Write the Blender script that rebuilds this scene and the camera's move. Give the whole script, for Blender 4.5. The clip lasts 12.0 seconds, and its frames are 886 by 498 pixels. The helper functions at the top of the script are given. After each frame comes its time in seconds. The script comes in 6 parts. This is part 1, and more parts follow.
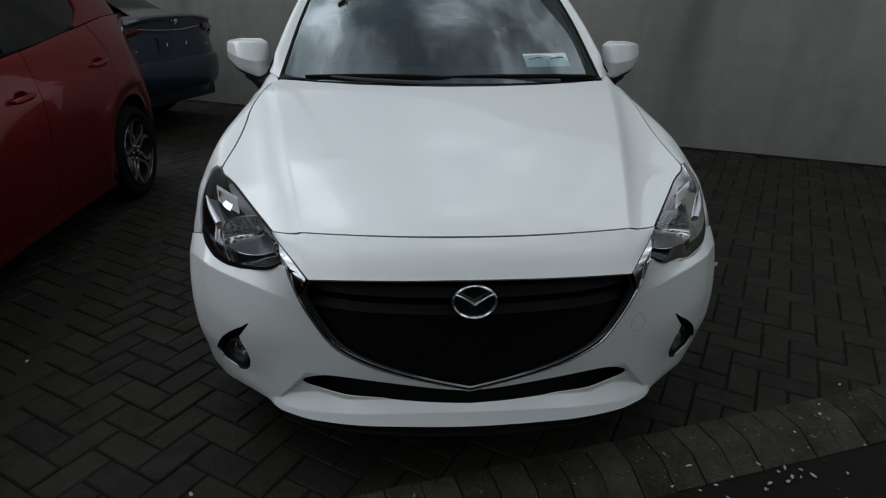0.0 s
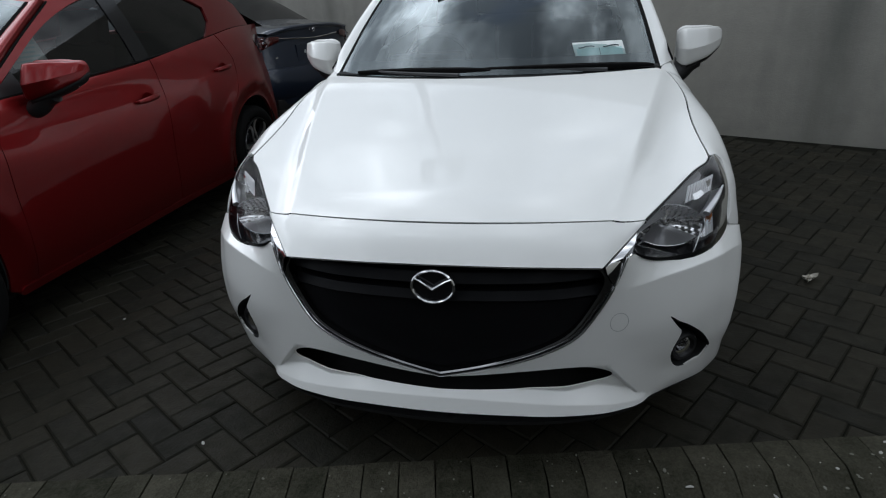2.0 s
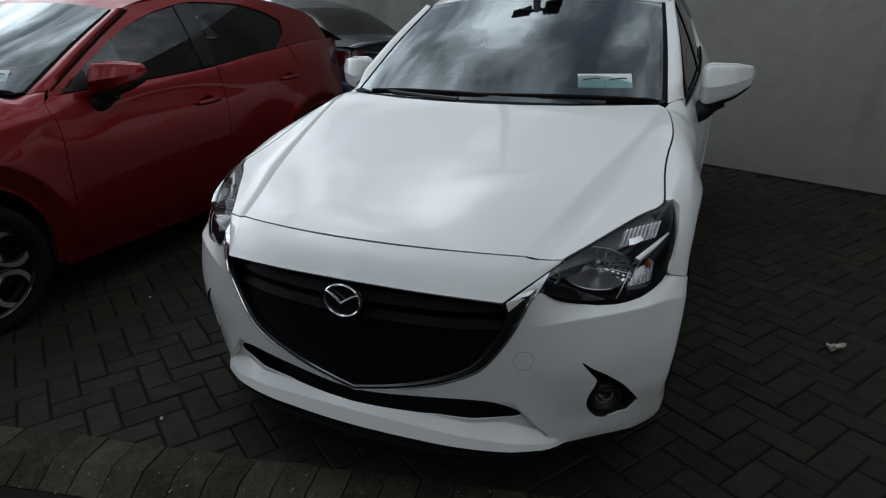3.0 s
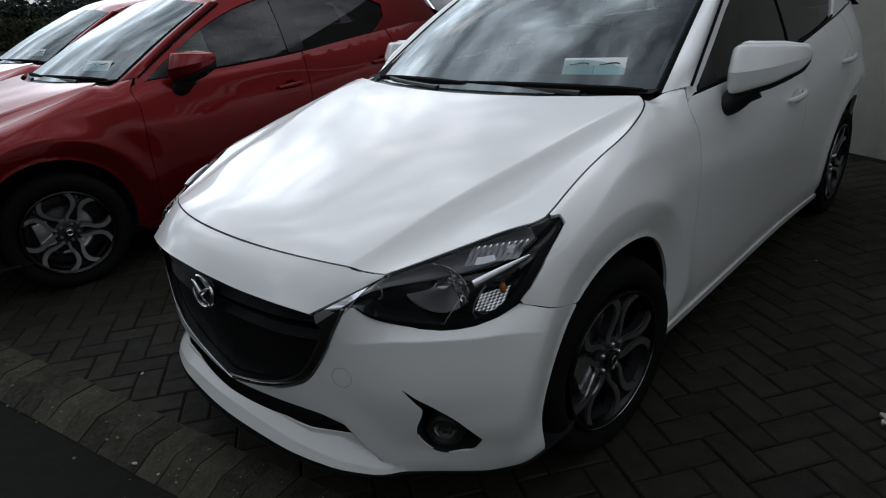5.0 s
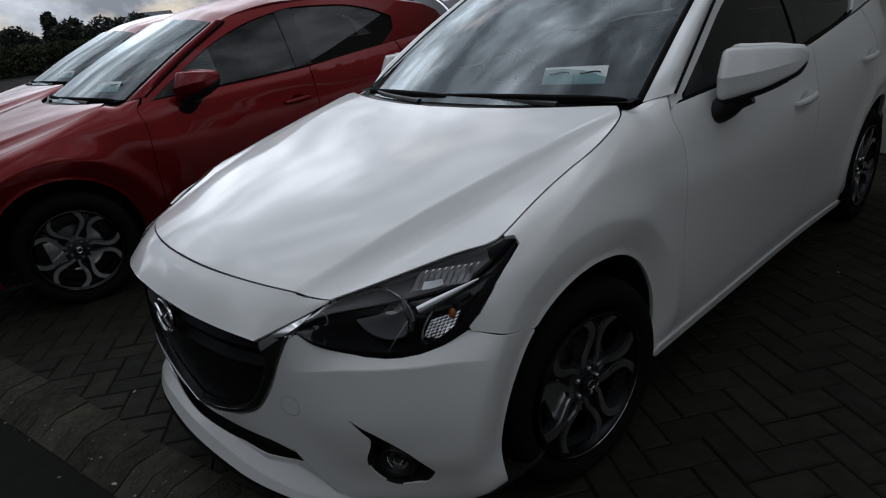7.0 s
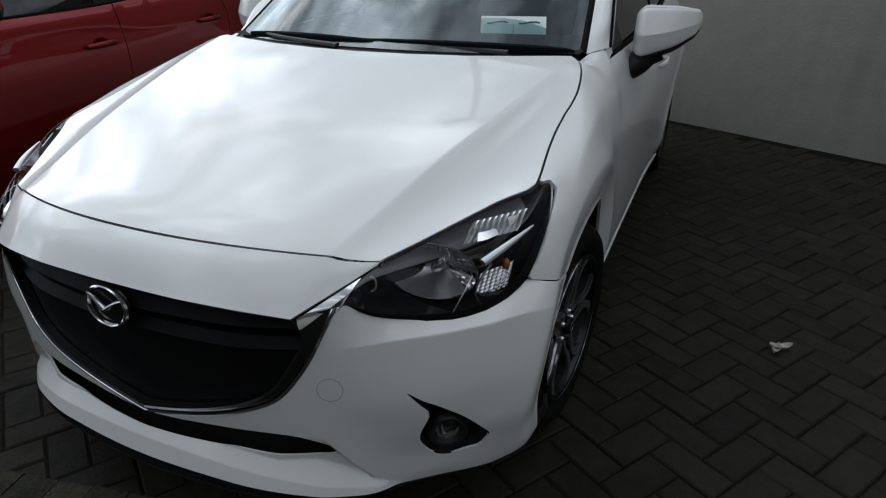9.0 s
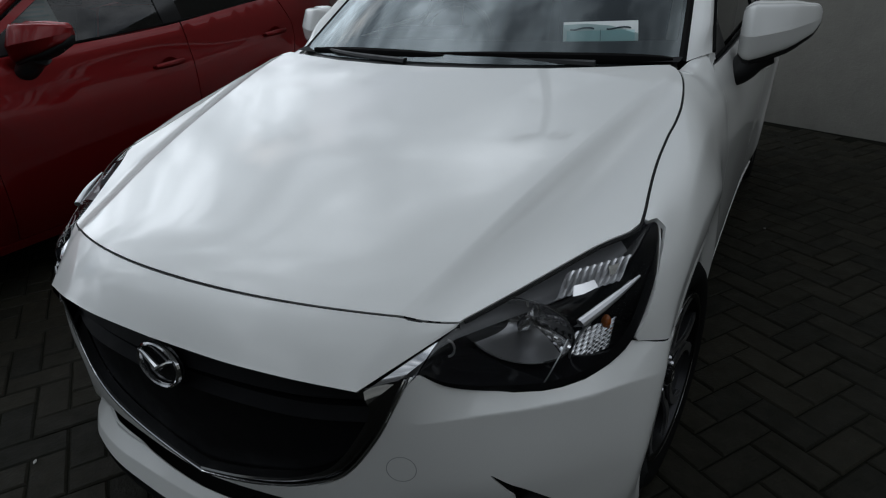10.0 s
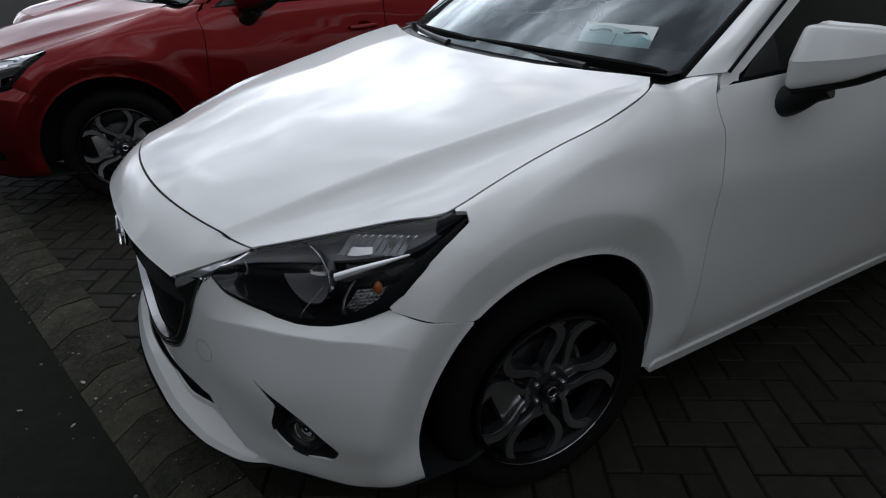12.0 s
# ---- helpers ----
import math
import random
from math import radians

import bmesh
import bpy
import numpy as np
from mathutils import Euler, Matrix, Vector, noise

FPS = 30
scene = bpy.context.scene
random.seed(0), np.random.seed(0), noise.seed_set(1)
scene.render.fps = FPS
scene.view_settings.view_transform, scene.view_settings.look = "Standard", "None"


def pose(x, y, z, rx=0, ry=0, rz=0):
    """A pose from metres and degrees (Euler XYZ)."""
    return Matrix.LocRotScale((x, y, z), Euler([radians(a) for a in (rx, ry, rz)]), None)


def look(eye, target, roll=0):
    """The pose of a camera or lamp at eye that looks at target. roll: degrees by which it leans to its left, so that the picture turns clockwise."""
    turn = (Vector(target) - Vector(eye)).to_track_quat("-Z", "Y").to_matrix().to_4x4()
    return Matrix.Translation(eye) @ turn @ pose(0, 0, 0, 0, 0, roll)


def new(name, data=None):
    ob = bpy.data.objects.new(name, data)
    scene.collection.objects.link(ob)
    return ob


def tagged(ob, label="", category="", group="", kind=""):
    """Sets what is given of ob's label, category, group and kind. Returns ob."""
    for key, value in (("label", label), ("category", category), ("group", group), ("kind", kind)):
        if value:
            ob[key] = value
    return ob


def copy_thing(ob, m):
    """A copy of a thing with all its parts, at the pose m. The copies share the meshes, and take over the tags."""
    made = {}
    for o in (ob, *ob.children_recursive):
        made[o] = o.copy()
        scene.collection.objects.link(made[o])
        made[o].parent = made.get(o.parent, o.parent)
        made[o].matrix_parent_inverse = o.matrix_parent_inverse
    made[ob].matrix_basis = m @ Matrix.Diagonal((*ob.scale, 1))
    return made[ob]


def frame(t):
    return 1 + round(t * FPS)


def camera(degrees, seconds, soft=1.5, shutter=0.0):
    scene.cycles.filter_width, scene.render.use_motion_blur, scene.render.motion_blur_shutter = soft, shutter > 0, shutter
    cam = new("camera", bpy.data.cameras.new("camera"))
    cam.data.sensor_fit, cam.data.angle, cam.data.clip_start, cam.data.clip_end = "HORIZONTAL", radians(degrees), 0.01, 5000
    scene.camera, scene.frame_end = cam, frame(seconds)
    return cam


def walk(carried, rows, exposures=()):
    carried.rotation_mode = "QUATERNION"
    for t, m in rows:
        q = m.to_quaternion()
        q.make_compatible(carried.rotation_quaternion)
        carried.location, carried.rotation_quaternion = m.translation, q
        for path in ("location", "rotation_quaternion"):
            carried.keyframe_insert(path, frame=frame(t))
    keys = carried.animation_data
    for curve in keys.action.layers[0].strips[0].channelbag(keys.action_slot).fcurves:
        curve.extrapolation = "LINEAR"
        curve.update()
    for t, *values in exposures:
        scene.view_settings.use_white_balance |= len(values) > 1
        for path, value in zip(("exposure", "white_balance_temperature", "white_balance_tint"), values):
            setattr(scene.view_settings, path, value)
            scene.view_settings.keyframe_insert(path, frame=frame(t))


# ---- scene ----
from mathutils.geometry import delaunay_2d_cdt

cam = camera(72.7, 12.0, soft=1.15)
PATH = [
    (0, (-0.156, -1.288, 1.328), (-0.045, 0.542, 0.528), 0.8),
    (0.5, (-0.227, -1.28, 1.322), (-0.099, 0.544, 0.51), 1.8),
    (1, (-0.114, -1.292, 1.318), (-0.063, 0.529, 0.492), -0.0),
    (1.5, (0.088, -1.334, 1.308), (-0.036, 0.477, 0.469), -2.7),
    (2, (0.344, -1.287, 1.289), (-0.073, 0.505, 0.503), -3.0),
    (2.5, (0.579, -1.218, 1.295), (0.066, 0.547, 0.507), -1.7),
    (3, (0.824, -1.151, 1.297), (0.062, 0.55, 0.571), -0.6),
    (3.2, (0.884, -1.11, 1.321), (0.123, 0.57, 0.546), -1.8),
    (4.8, (1.442, -0.577, 1.289), (0.195, 0.761, 0.478), -2.7),
    (5, (1.497, -0.538, 1.293), (0.19, 0.765, 0.521), -3.6),
    (5.5, (1.558, -0.465, 1.291), (0.168, 0.792, 0.594), -3.9),
    (6, (1.553, -0.317, 1.26), (0.09, 0.841, 0.539), -4.2),
    (6.5, (1.56, -0.204, 1.27), (0.057, 0.895, 0.54), -1.6),
    (7, (1.598, -0.341, 1.292), (0.19, 0.87, 0.549), -5.8),
    (7.2, (1.558, -0.384, 1.293), (0.288, 0.926, 0.473), -2.8),
    (9, (1.06, -0.637, 1.241), (0.311, 1.002, 0.372), 0.2),
    (9.5, (0.907, -0.533, 1.23), (0.184, 1.066, 0.269), -0.7),
    (10, (0.94, -0.478, 1.254), (0.005, 1.064, 0.389), -2.9),
    (10.5, (1.176, -0.409, 1.243), (0.174, 1.071, 0.346), 3.2),
    (11, (1.316, -0.264, 1.225), (0.043, 1.034, 0.391), -0.7),
    (11.5, (1.496, -0.116, 1.243), (0.124, 1.067, 0.395), 1.1),
    (12, (1.636, 0.01, 1.254), (0.106, 0.941, 0.363), 0.4),
]
walk(cam, [(t, look(eye, target, roll)) for t, eye, target, roll in PATH],
     [(t, s + .12, 6300, q) for t, s, q in ((0, .0, 10), (.5, .07, 10), (1.0, .1, 10), (1.5, .27, 11), (2.0, .46, 12), (2.5, .30, 11), (3.0, -.05, 11), (5.0, -.05, 14), (5.5, -.3, 15), (6.0, -.25, 15), (6.5, -.58, 15), (7.0, -.5, 15), (9.0, .15, 12), (9.5, .2, 11), (10.0, -.38, 11), (10.5, -.5, 13), (11.0, -.02, 14), (11.5, .0, 15), (12.0, -.04, 15))])

# ---- light: a bright, cloudy sky with a veiled sun off to the open side ----
SUN_ELEVATION, SUN_HEADING = 33.0, -64.0  # degrees; heading from +y towards +x
world = bpy.data.worlds.new("sky")
scene.world = world
world.use_nodes = True
wn, wl = world.node_tree.nodes, world.node_tree.links
wn.clear()


def wnode(kind, **inputs):
    n = wn.new(kind)
    for k, v in inputs.items():
        n.inputs[k.replace("_", " ")].default_value = v
    return n


w_out, w_bg = wnode("ShaderNodeOutputWorld"), wnode("ShaderNodeBackground", Strength=1.0)
w_sky = wn.new("ShaderNodeTexSky")
w_sky.sky_type, w_sky.sun_disc = "NISHITA", False
w_sky.sun_elevation, w_sky.sun_rotation = radians(SUN_ELEVATION), radians(SUN_HEADING)
w_scale = wn.new("ShaderNodeVectorMath")
w_scale.operation = "SCALE"
w_scale.inputs["Scale"].default_value = 0.10
w_co, w_map = wn.new("ShaderNodeTexCoord"), wn.new("ShaderNodeMapping")
w_map.inputs["Scale"].default_value = (1.0, 1.0, 1.25)
w_map.inputs["Location"].default_value = (0.6, -0.3, 0.2)
w_big = wnode("ShaderNodeTexNoise", Scale=2.1, Detail=9.0, Roughness=0.58, Distortion=0.5)
w_cover = wn.new("ShaderNodeValToRGB")
w_cover.color_ramp.elements[0].position, w_cover.color_ramp.elements[1].position = 0.22, 0.42
w_tone = wn.new("ShaderNodeValToRGB")
w_tone.color_ramp.elements[0].position, w_tone.color_ramp.elements[1].position = 0.41, 0.65
w_tone.color_ramp.elements[0].color = (0.24, 0.27, 0.30, 1)
w_tone.color_ramp.elements[1].color = (1.80, 1.915, 2.0, 1)
w_tone.color_ramp.elements.new(0.53).color = (0.72, 0.785, 0.83, 1)
w_fine = wnode("ShaderNodeTexNoise", Scale=2.9, Detail=8.0, Roughness=0.58, Distortion=0.25)
w_mix = wn.new("ShaderNodeMix")
w_mix.data_type = "RGBA"
wl.new(w_co.outputs["Generated"], w_map.inputs["Vector"])
wl.new(w_map.outputs["Vector"], w_big.inputs["Vector"])
wl.new(w_map.outputs["Vector"], w_fine.inputs["Vector"])
wl.new(w_big.outputs["Fac"], w_cover.inputs["Fac"])
wl.new(w_fine.outputs["Fac"], w_tone.inputs["Fac"])
wl.new(w_sky.outputs["Color"], w_scale.inputs[0])
wl.new(w_cover.outputs["Color"], w_mix.inputs["Factor"])
wl.new(w_scale.outputs[0], w_mix.inputs[6])
wl.new(w_tone.outputs["Color"], w_mix.inputs[7])
# the cloud is brighter round the veiled sun
w_dot, w_pow, w_gain, w_glow = wn.new("ShaderNodeVectorMath"), wn.new("ShaderNodeMath"), wn.new("ShaderNodeMath"), wn.new("ShaderNodeVectorMath")
w_dot.operation, w_pow.operation, w_gain.operation, w_glow.operation = "DOT_PRODUCT", "POWER", "MULTIPLY_ADD", "SCALE"
w_dot.inputs[1].default_value = (math.sin(radians(SUN_HEADING)) * math.cos(radians(SUN_ELEVATION)), math.cos(radians(SUN_HEADING)) * math.cos(radians(SUN_ELEVATION)), math.sin(radians(SUN_ELEVATION)))
w_clip = wn.new("ShaderNodeMath")
w_clip.operation = "MAXIMUM"
w_clip.inputs[1].default_value = 0.0
w_pow.inputs[1].default_value, w_gain.inputs[1].default_value, w_gain.inputs[2].default_value = 3.0, 1.52, 0.635
wl.new(w_co.outputs["Generated"], w_dot.inputs[0])
wl.new(w_dot.outputs["Value"], w_clip.inputs[0])
wl.new(w_clip.outputs[0], w_pow.inputs[0])
wl.new(w_pow.outputs[0], w_gain.inputs[0])
wl.new(w_mix.outputs[2], w_glow.inputs[0])
wl.new(w_gain.outputs[0], w_glow.inputs["Scale"])
w_xyz, w_low, w_haze = wn.new("ShaderNodeSeparateXYZ"), wn.new("ShaderNodeMapRange"), wn.new("ShaderNodeVectorMath")
w_low.inputs["From Min"].default_value, w_low.inputs["From Max"].default_value = 0.0, 0.25
w_low.inputs["To Min"].default_value, w_low.inputs["To Max"].default_value = 0.80, 1.0
w_haze.operation = "SCALE"
wl.new(w_co.outputs["Generated"], w_xyz.inputs[0])
wl.new(w_xyz.outputs["Z"], w_low.inputs["Value"])
wl.new(w_glow.outputs[0], w_haze.inputs[0])
wl.new(w_low.outputs[0], w_haze.inputs["Scale"])
wl.new(w_haze.outputs[0], w_bg.inputs["Color"])
wl.new(w_bg.outputs[0], w_out.inputs[0])

sun = new("sun", bpy.data.lights.new("sun", "SUN"))
sun.data.energy, sun.data.angle, sun.data.color = 0.08, radians(70), (1.0, 0.96, 0.90)
sa, se = radians(SUN_HEADING), radians(SUN_ELEVATION)
sun.matrix_world = look((0, 0, 20), Vector((0, 0, 20)) - Vector((math.sin(sa) * math.cos(se), math.cos(sa) * math.cos(se), math.sin(se))))


# ---- materials ----
def material(name, color, rough=0.5, metal=0.0, coat=0.0, coat_rough=0.03, spec=0.5, vary=0.0, vary_scale=3.0, rvary=0.0,
             bump=0.0, bump_scale=60.0, vary_to=None, random=0.0):
    """A principled material: colour that varies at two scales towards vary_to, uneven gloss and fine relief."""
    m = bpy.data.materials.new(name)
    m.use_nodes = True
    nt = m.node_tree
    b = nt.nodes["Principled BSDF"]
    b.inputs["Base Color"].default_value = (*color, 1)
    b.inputs["Roughness"].default_value, b.inputs["Metallic"].default_value = rough, metal
    b.inputs["Coat Weight"].default_value, b.inputs["Coat Roughness"].default_value = coat, coat_rough
    b.inputs["Specular IOR Level"].default_value = spec
    co = nt.nodes.new("ShaderNodeTexCoord").outputs["Object"]
    if random:
        # the grain runs on from piece to piece
        place, shift = nt.nodes.new("ShaderNodeObjectInfo"), nt.nodes.new("ShaderNodeVectorMath")
        nt.links.new(co, shift.inputs[0])
        nt.links.new(place.outputs["Location"], shift.inputs[1])
        co = shift.outputs[0]

    def noise_at(scale, detail=6.0, rough_=0.6):
        n = nt.nodes.new("ShaderNodeTexNoise")
        n.inputs["Scale"].default_value, n.inputs["Detail"].default_value, n.inputs["Roughness"].default_value = scale, detail, rough_
        nt.links.new(co, n.inputs["Vector"])
        return n
    if vary:
        a, c = noise_at(vary_scale), noise_at(vary_scale * 11)
        add = nt.nodes.new("ShaderNodeMath")
        add.operation = "ADD"
        nt.links.new(a.outputs["Fac"], add.inputs[0])
        nt.links.new(c.outputs["Fac"], add.inputs[1])
        if random:
            info, mul, add2 = nt.nodes.new("ShaderNodeObjectInfo"), nt.nodes.new("ShaderNodeMath"), nt.nodes.new("ShaderNodeMath")
            mul.operation, add2.operation = "MULTIPLY_ADD", "ADD"
            nt.links.new(info.outputs["Random"], mul.inputs[0])
            mul.inputs[1].default_value, mul.inputs[2].default_value = random, -random / 2
            nt.links.new(add.outputs[0], add2.inputs[0])
            nt.links.new(mul.outputs[0], add2.inputs[1])
            add = add2
        ramp = nt.nodes.new("ShaderNodeMapRange")
        ramp.inputs["From Min"].default_value, ramp.inputs["From Max"].default_value = 0.65, 1.35
        ramp.inputs["To Max"].default_value = vary
        nt.links.new(add.outputs[0], ramp.inputs["Value"])
        mix = nt.nodes.new("ShaderNodeMix")
        mix.data_type = "RGBA"
        mix.inputs[6].default_value = (*color, 1)
        mix.inputs[7].default_value = (*(vary_to or [x * 0.5 for x in color]), 1)
        nt.links.new(ramp.outputs[0], mix.inputs["Factor"])
        nt.links.new(mix.outputs[2], b.inputs["Base Color"])
    if rvary:
        a, r = noise_at(vary_scale * 4), nt.nodes.new("ShaderNodeMapRange")
        r.inputs["From Min"].default_value, r.inputs["From Max"].default_value = 0.3, 0.7
        r.inputs["To Min"].default_value, r.inputs["To Max"].default_value = max(0, rough - rvary), rough + rvary
        nt.links.new(a.outputs["Fac"], r.inputs["Value"])
        nt.links.new(r.outputs[0], b.inputs["Roughness"])
    if bump:
        a, bp = noise_at(bump_scale, 8.0, 0.65), nt.nodes.new("ShaderNodeBump")
        bp.inputs["Strength"].default_value, bp.inputs["Distance"].default_value = bump, 0.01
        nt.links.new(a.outputs["Fac"], bp.inputs["Height"])
        nt.links.new(bp.outputs[0], b.inputs["Normal"])
    return m


def glass(name, tint, ior=1.45, rough=0.0, gloss=(1, 1, 1)):
    """A clear pane: light passes tinted, and the gloss follows Fresnel."""
    m = bpy.data.materials.new(name)
    m.use_nodes = True
    nt = m.node_tree
    nt.nodes.clear()
    out, mix, fr = nt.nodes.new("ShaderNodeOutputMaterial"), nt.nodes.new("ShaderNodeMixShader"), nt.nodes.new("ShaderNodeFresnel")
    tr, gl = nt.nodes.new("ShaderNodeBsdfTransparent"), nt.nodes.new("ShaderNodeBsdfGlossy")
    tr.inputs["Color"].default_value = (*tint, 1)
    gl.inputs["Roughness"].default_value, gl.inputs["Color"].default_value = rough, (*gloss, 1)
    fr.inputs["IOR"].default_value = ior
    nt.links.new(fr.outputs[0], mix.inputs[0])
    nt.links.new(tr.outputs[0], mix.inputs[1])
    nt.links.new(gl.outputs[0], mix.inputs[2])
    nt.links.new(mix.outputs[0], out.inputs[0])
    return m


WHITE = material("white_paint", (0.80, 0.80, 0.775), 0.40, coat=0.8, coat_rough=0.018, vary=0.05, vary_scale=1.5, vary_to=(0.7, 0.7, 0.68))
RED = material("red_paint", (0.205, 0.0045, 0.0055), 0.40, metal=0.8, coat=0.55, coat_rough=0.018, vary=0.15, vary_scale=1.5)
MAROON = material("dark_red_paint", (0.26, 0.006, 0.008), 0.42, metal=0.85, coat=1.0, coat_rough=0.018, vary=0.15, vary_scale=1.5)
NAVY = material("navy_paint", (0.011, 0.020, 0.042), 0.35, metal=0.3, coat=1.0, coat_rough=0.018, vary=0.15, vary_scale=1.5)
CHROME = material("chrome", (0.75, 0.75, 0.76), 0.12, metal=1.0, rvary=0.05)
DARKCHROME = material("dark_chrome", (0.22, 0.22, 0.225), 0.14, metal=1.0)
SATIN = material("machined_alloy", (0.68, 0.68, 0.69), 0.34, metal=1.0, rvary=0.06)
RIMGREY = material("rim_lip", (0.035, 0.035, 0.037), 0.35, metal=1.0, rvary=0.06)
GREYALLOY = material("dark_alloy", (0.035, 0.035, 0.038), 0.35, metal=0.4, rvary=0.08)
BLACK = material("black_plastic", (0.012, 0.012, 0.013), 0.45, bump=0.05, bump_scale=400, rvary=0.1)
GRILLEBLACK = material("grille_black", (0.004, 0.004, 0.005), 0.6, spec=0.15, bump=0.05, bump_scale=300, rvary=0.1)
GLOSSBLACK = material("gloss_black", (0.008, 0.008, 0.009), 0.12)
RUBBER = material("rubber", (0.0045, 0.0045, 0.0045), 0.85, spec=0.10, vary=0.5, vary_scale=4, vary_to=(0.010, 0.0095, 0.009), bump=0.08, bump_scale=200)
DARK = material("dark_cavity", (0.006, 0.006, 0.006), 0.9)
TRIM = material("dark_interior", (0.009, 0.009, 0.010), 0.8, spec=0.2, vary=0.3, vary_scale=6)
FABRIC = material("seat_fabric", (0.014, 0.014, 0.016), 0.95, spec=0.2, vary=0.4, vary_scale=8)
LINING = material("pale_lining", (0.22, 0.22, 0.21), 0.9, vary=0.2, vary_scale=8)
HOUSING = material("lamp_housing", (0.25, 0.25, 0.26), 0.36, rvary=0.05)
FLUTED = material("fluted_chrome", (0.82, 0.82, 0.83), 0.14, metal=1.0)
BOWL = material("lamp_reflector", (0.50, 0.50, 0.51), 0.28, metal=0.85)
SCREEN = glass("windscreen_glass", (0.58, 0.66, 0.65), 1.78, gloss=(0.86, 0.95, 0.98))
PRIVACY = glass("rear_side_glass", (0.09, 0.10, 0.10), 1.52)
SIDEGLASS = glass("front_side_glass", (0.34, 0.37, 0.36), 1.52)
FOGGLASS = glass("fog_lamp_glass", (0.75, 0.75, 0.75), 1.3)
LENS = glass("clear_lens", (0.95, 0.95, 0.95), 1.12)
AMBER = material("amber_lens", (0.42, 0.11, 0.02), 0.25, coat=0.6)
REDLENS = material("red_lens", (0.07, 0.005, 0.005), 0.12, coat=1.0)
RINGGREY = material("seam_grey", (0.30, 0.30, 0.30), 0.6)
MIRRORGLASS = material("mirror_glass", (0.8, 0.8, 0.8), 0.03, metal=1.0)
PAPER = material("paper", (0.88, 0.93, 0.91), 0.6, vary=0.1, vary_scale=20)
PRINT = material("print_teal", (0.58, 0.80, 0.80), 0.6)
PRINTDARK = material("print_dark", (0.03, 0.06, 0.07), 0.6)


# ---- helpers of this scene ----
def thing(name, label, category, m=None, **more):
    ob = new(name)
    ob.matrix_world = m or Matrix()
    return tagged(ob, label, category, **more)


def mesh_of(bm, name, smooth=True):
    me = bpy.data.meshes.new(name)
    bm.normal_update()
    bm.to_mesh(me)
    bm.free()
    for p in me.polygons:
        p.use_smooth = smooth
    return me


def part(name, bm, mat, parent=None, label="", smooth=True, sharp=35):
    """Links a bmesh or mesh as ONE object under parent."""
    me = bm if isinstance(bm, bpy.types.Mesh) else mesh_of(bm, name, smooth)
    if sharp and not isinstance(bm, bpy.types.Mesh):
        me.set_sharp_from_angle(angle=radians(sharp))
    if not me.materials:
        me.materials.append(mat)
    ob = new(name, me)
    ob.parent = parent
    return tagged(ob, label)


def mirrored(me, name):
    """The same mesh on the other side of the car."""
    bm = bmesh.new()
    bm.from_mesh(me)
    bmesh.ops.transform(bm, matrix=Matrix.Diagonal((-1, 1, 1, 1)), verts=bm.verts)
    bmesh.ops.reverse_faces(bm, faces=bm.faces)
    out = mesh_of(bm, name)
    out.set_sharp_from_angle(angle=radians(35))
    for m in me.materials:
        out.materials.append(m)
    return out


def pair(name, bm, mat, parent, label="", **kw):
    """A part and its mirror image."""
    a = part(name, bm, mat, parent, label, **kw)
    b = new(name, mirrored(a.data, name))
    b.parent = parent
    return a, tagged(b, label)


def box(bm, size, at, bevel=0.0, rot=None):
    """A bevelled box added to bm, centred at a point."""
    m = Matrix.Translation(at) @ (rot or Matrix()) @ Matrix.Diagonal((*size, 1))
    vs = bmesh.ops.create_cube(bm, size=1, matrix=m)["verts"]
    if bevel:
        es = list({e for v in vs for e in v.link_edges})
        bmesh.ops.bevel(bm, geom=es, offset=bevel, segments=2, affect="EDGES", profile=0.7)
    return bm


def tube(bm, pts, radius, n=8, flat=1.0, up=Vector((0, 0, 1))):
    """A round or flattened bar along points; radius may be a list."""
    pts = [Vector(p) for p in pts]
    rings = []
    for i, p in enumerate(pts):
        d = (pts[min(i + 1, len(pts) - 1)] - pts[max(i - 1, 0)]).normalized()
        a = d.cross(up)
        a = a.normalized() if a.length > 1e-4 else d.orthogonal().normalized()
        b = a.cross(d).normalized()
        r = radius[i] if isinstance(radius, (list, tuple)) else radius
        rings.append([bm.verts.new(p + a * r * math.cos(6.2832 * k / n) + b * r * flat * math.sin(6.2832 * k / n)) for k in range(n)])
    for r0, r1 in zip(rings, rings[1:]):
        for k in range(n):
            bm.faces.new((r0[k], r0[(k + 1) % n], r1[(k + 1) % n], r1[k]))
    bm.faces.new(rings[0][::-1])
    bm.faces.new(rings[-1])
    return bm


def grid_mesh(bm, rows):
    """A sheet through rows of points."""
    vs = [[bm.verts.new(p) for p in row] for row in rows]
    for a, b in zip(vs, vs[1:]):
        for i in range(len(a) - 1):
            try:
                bm.faces.new((a[i], a[i + 1], b[i + 1], b[i]))
            except ValueError:
                pass
    return bm


def lathe(bm, profile, n=48, axis="x"):
    """Turns a profile of (radius, along) about the axis through the origin."""
    rings = []
    for r, h in profile:
        ring = []
        for k in range(n):
            a = 6.283185 * k / n
            c, s = r * math.cos(a), r * math.sin(a)
            ring.append(bm.verts.new({"x": (h, c, s), "y": (c, h, s), "z": (c, s, h)}[axis]))
        rings.append(ring)
    for r0, r1 in zip(rings, rings[1:]):
        for k in range(n):
            bm.faces.new((r0[k], r0[(k + 1) % n], r1[(k + 1) % n], r1[k]))
    return bm


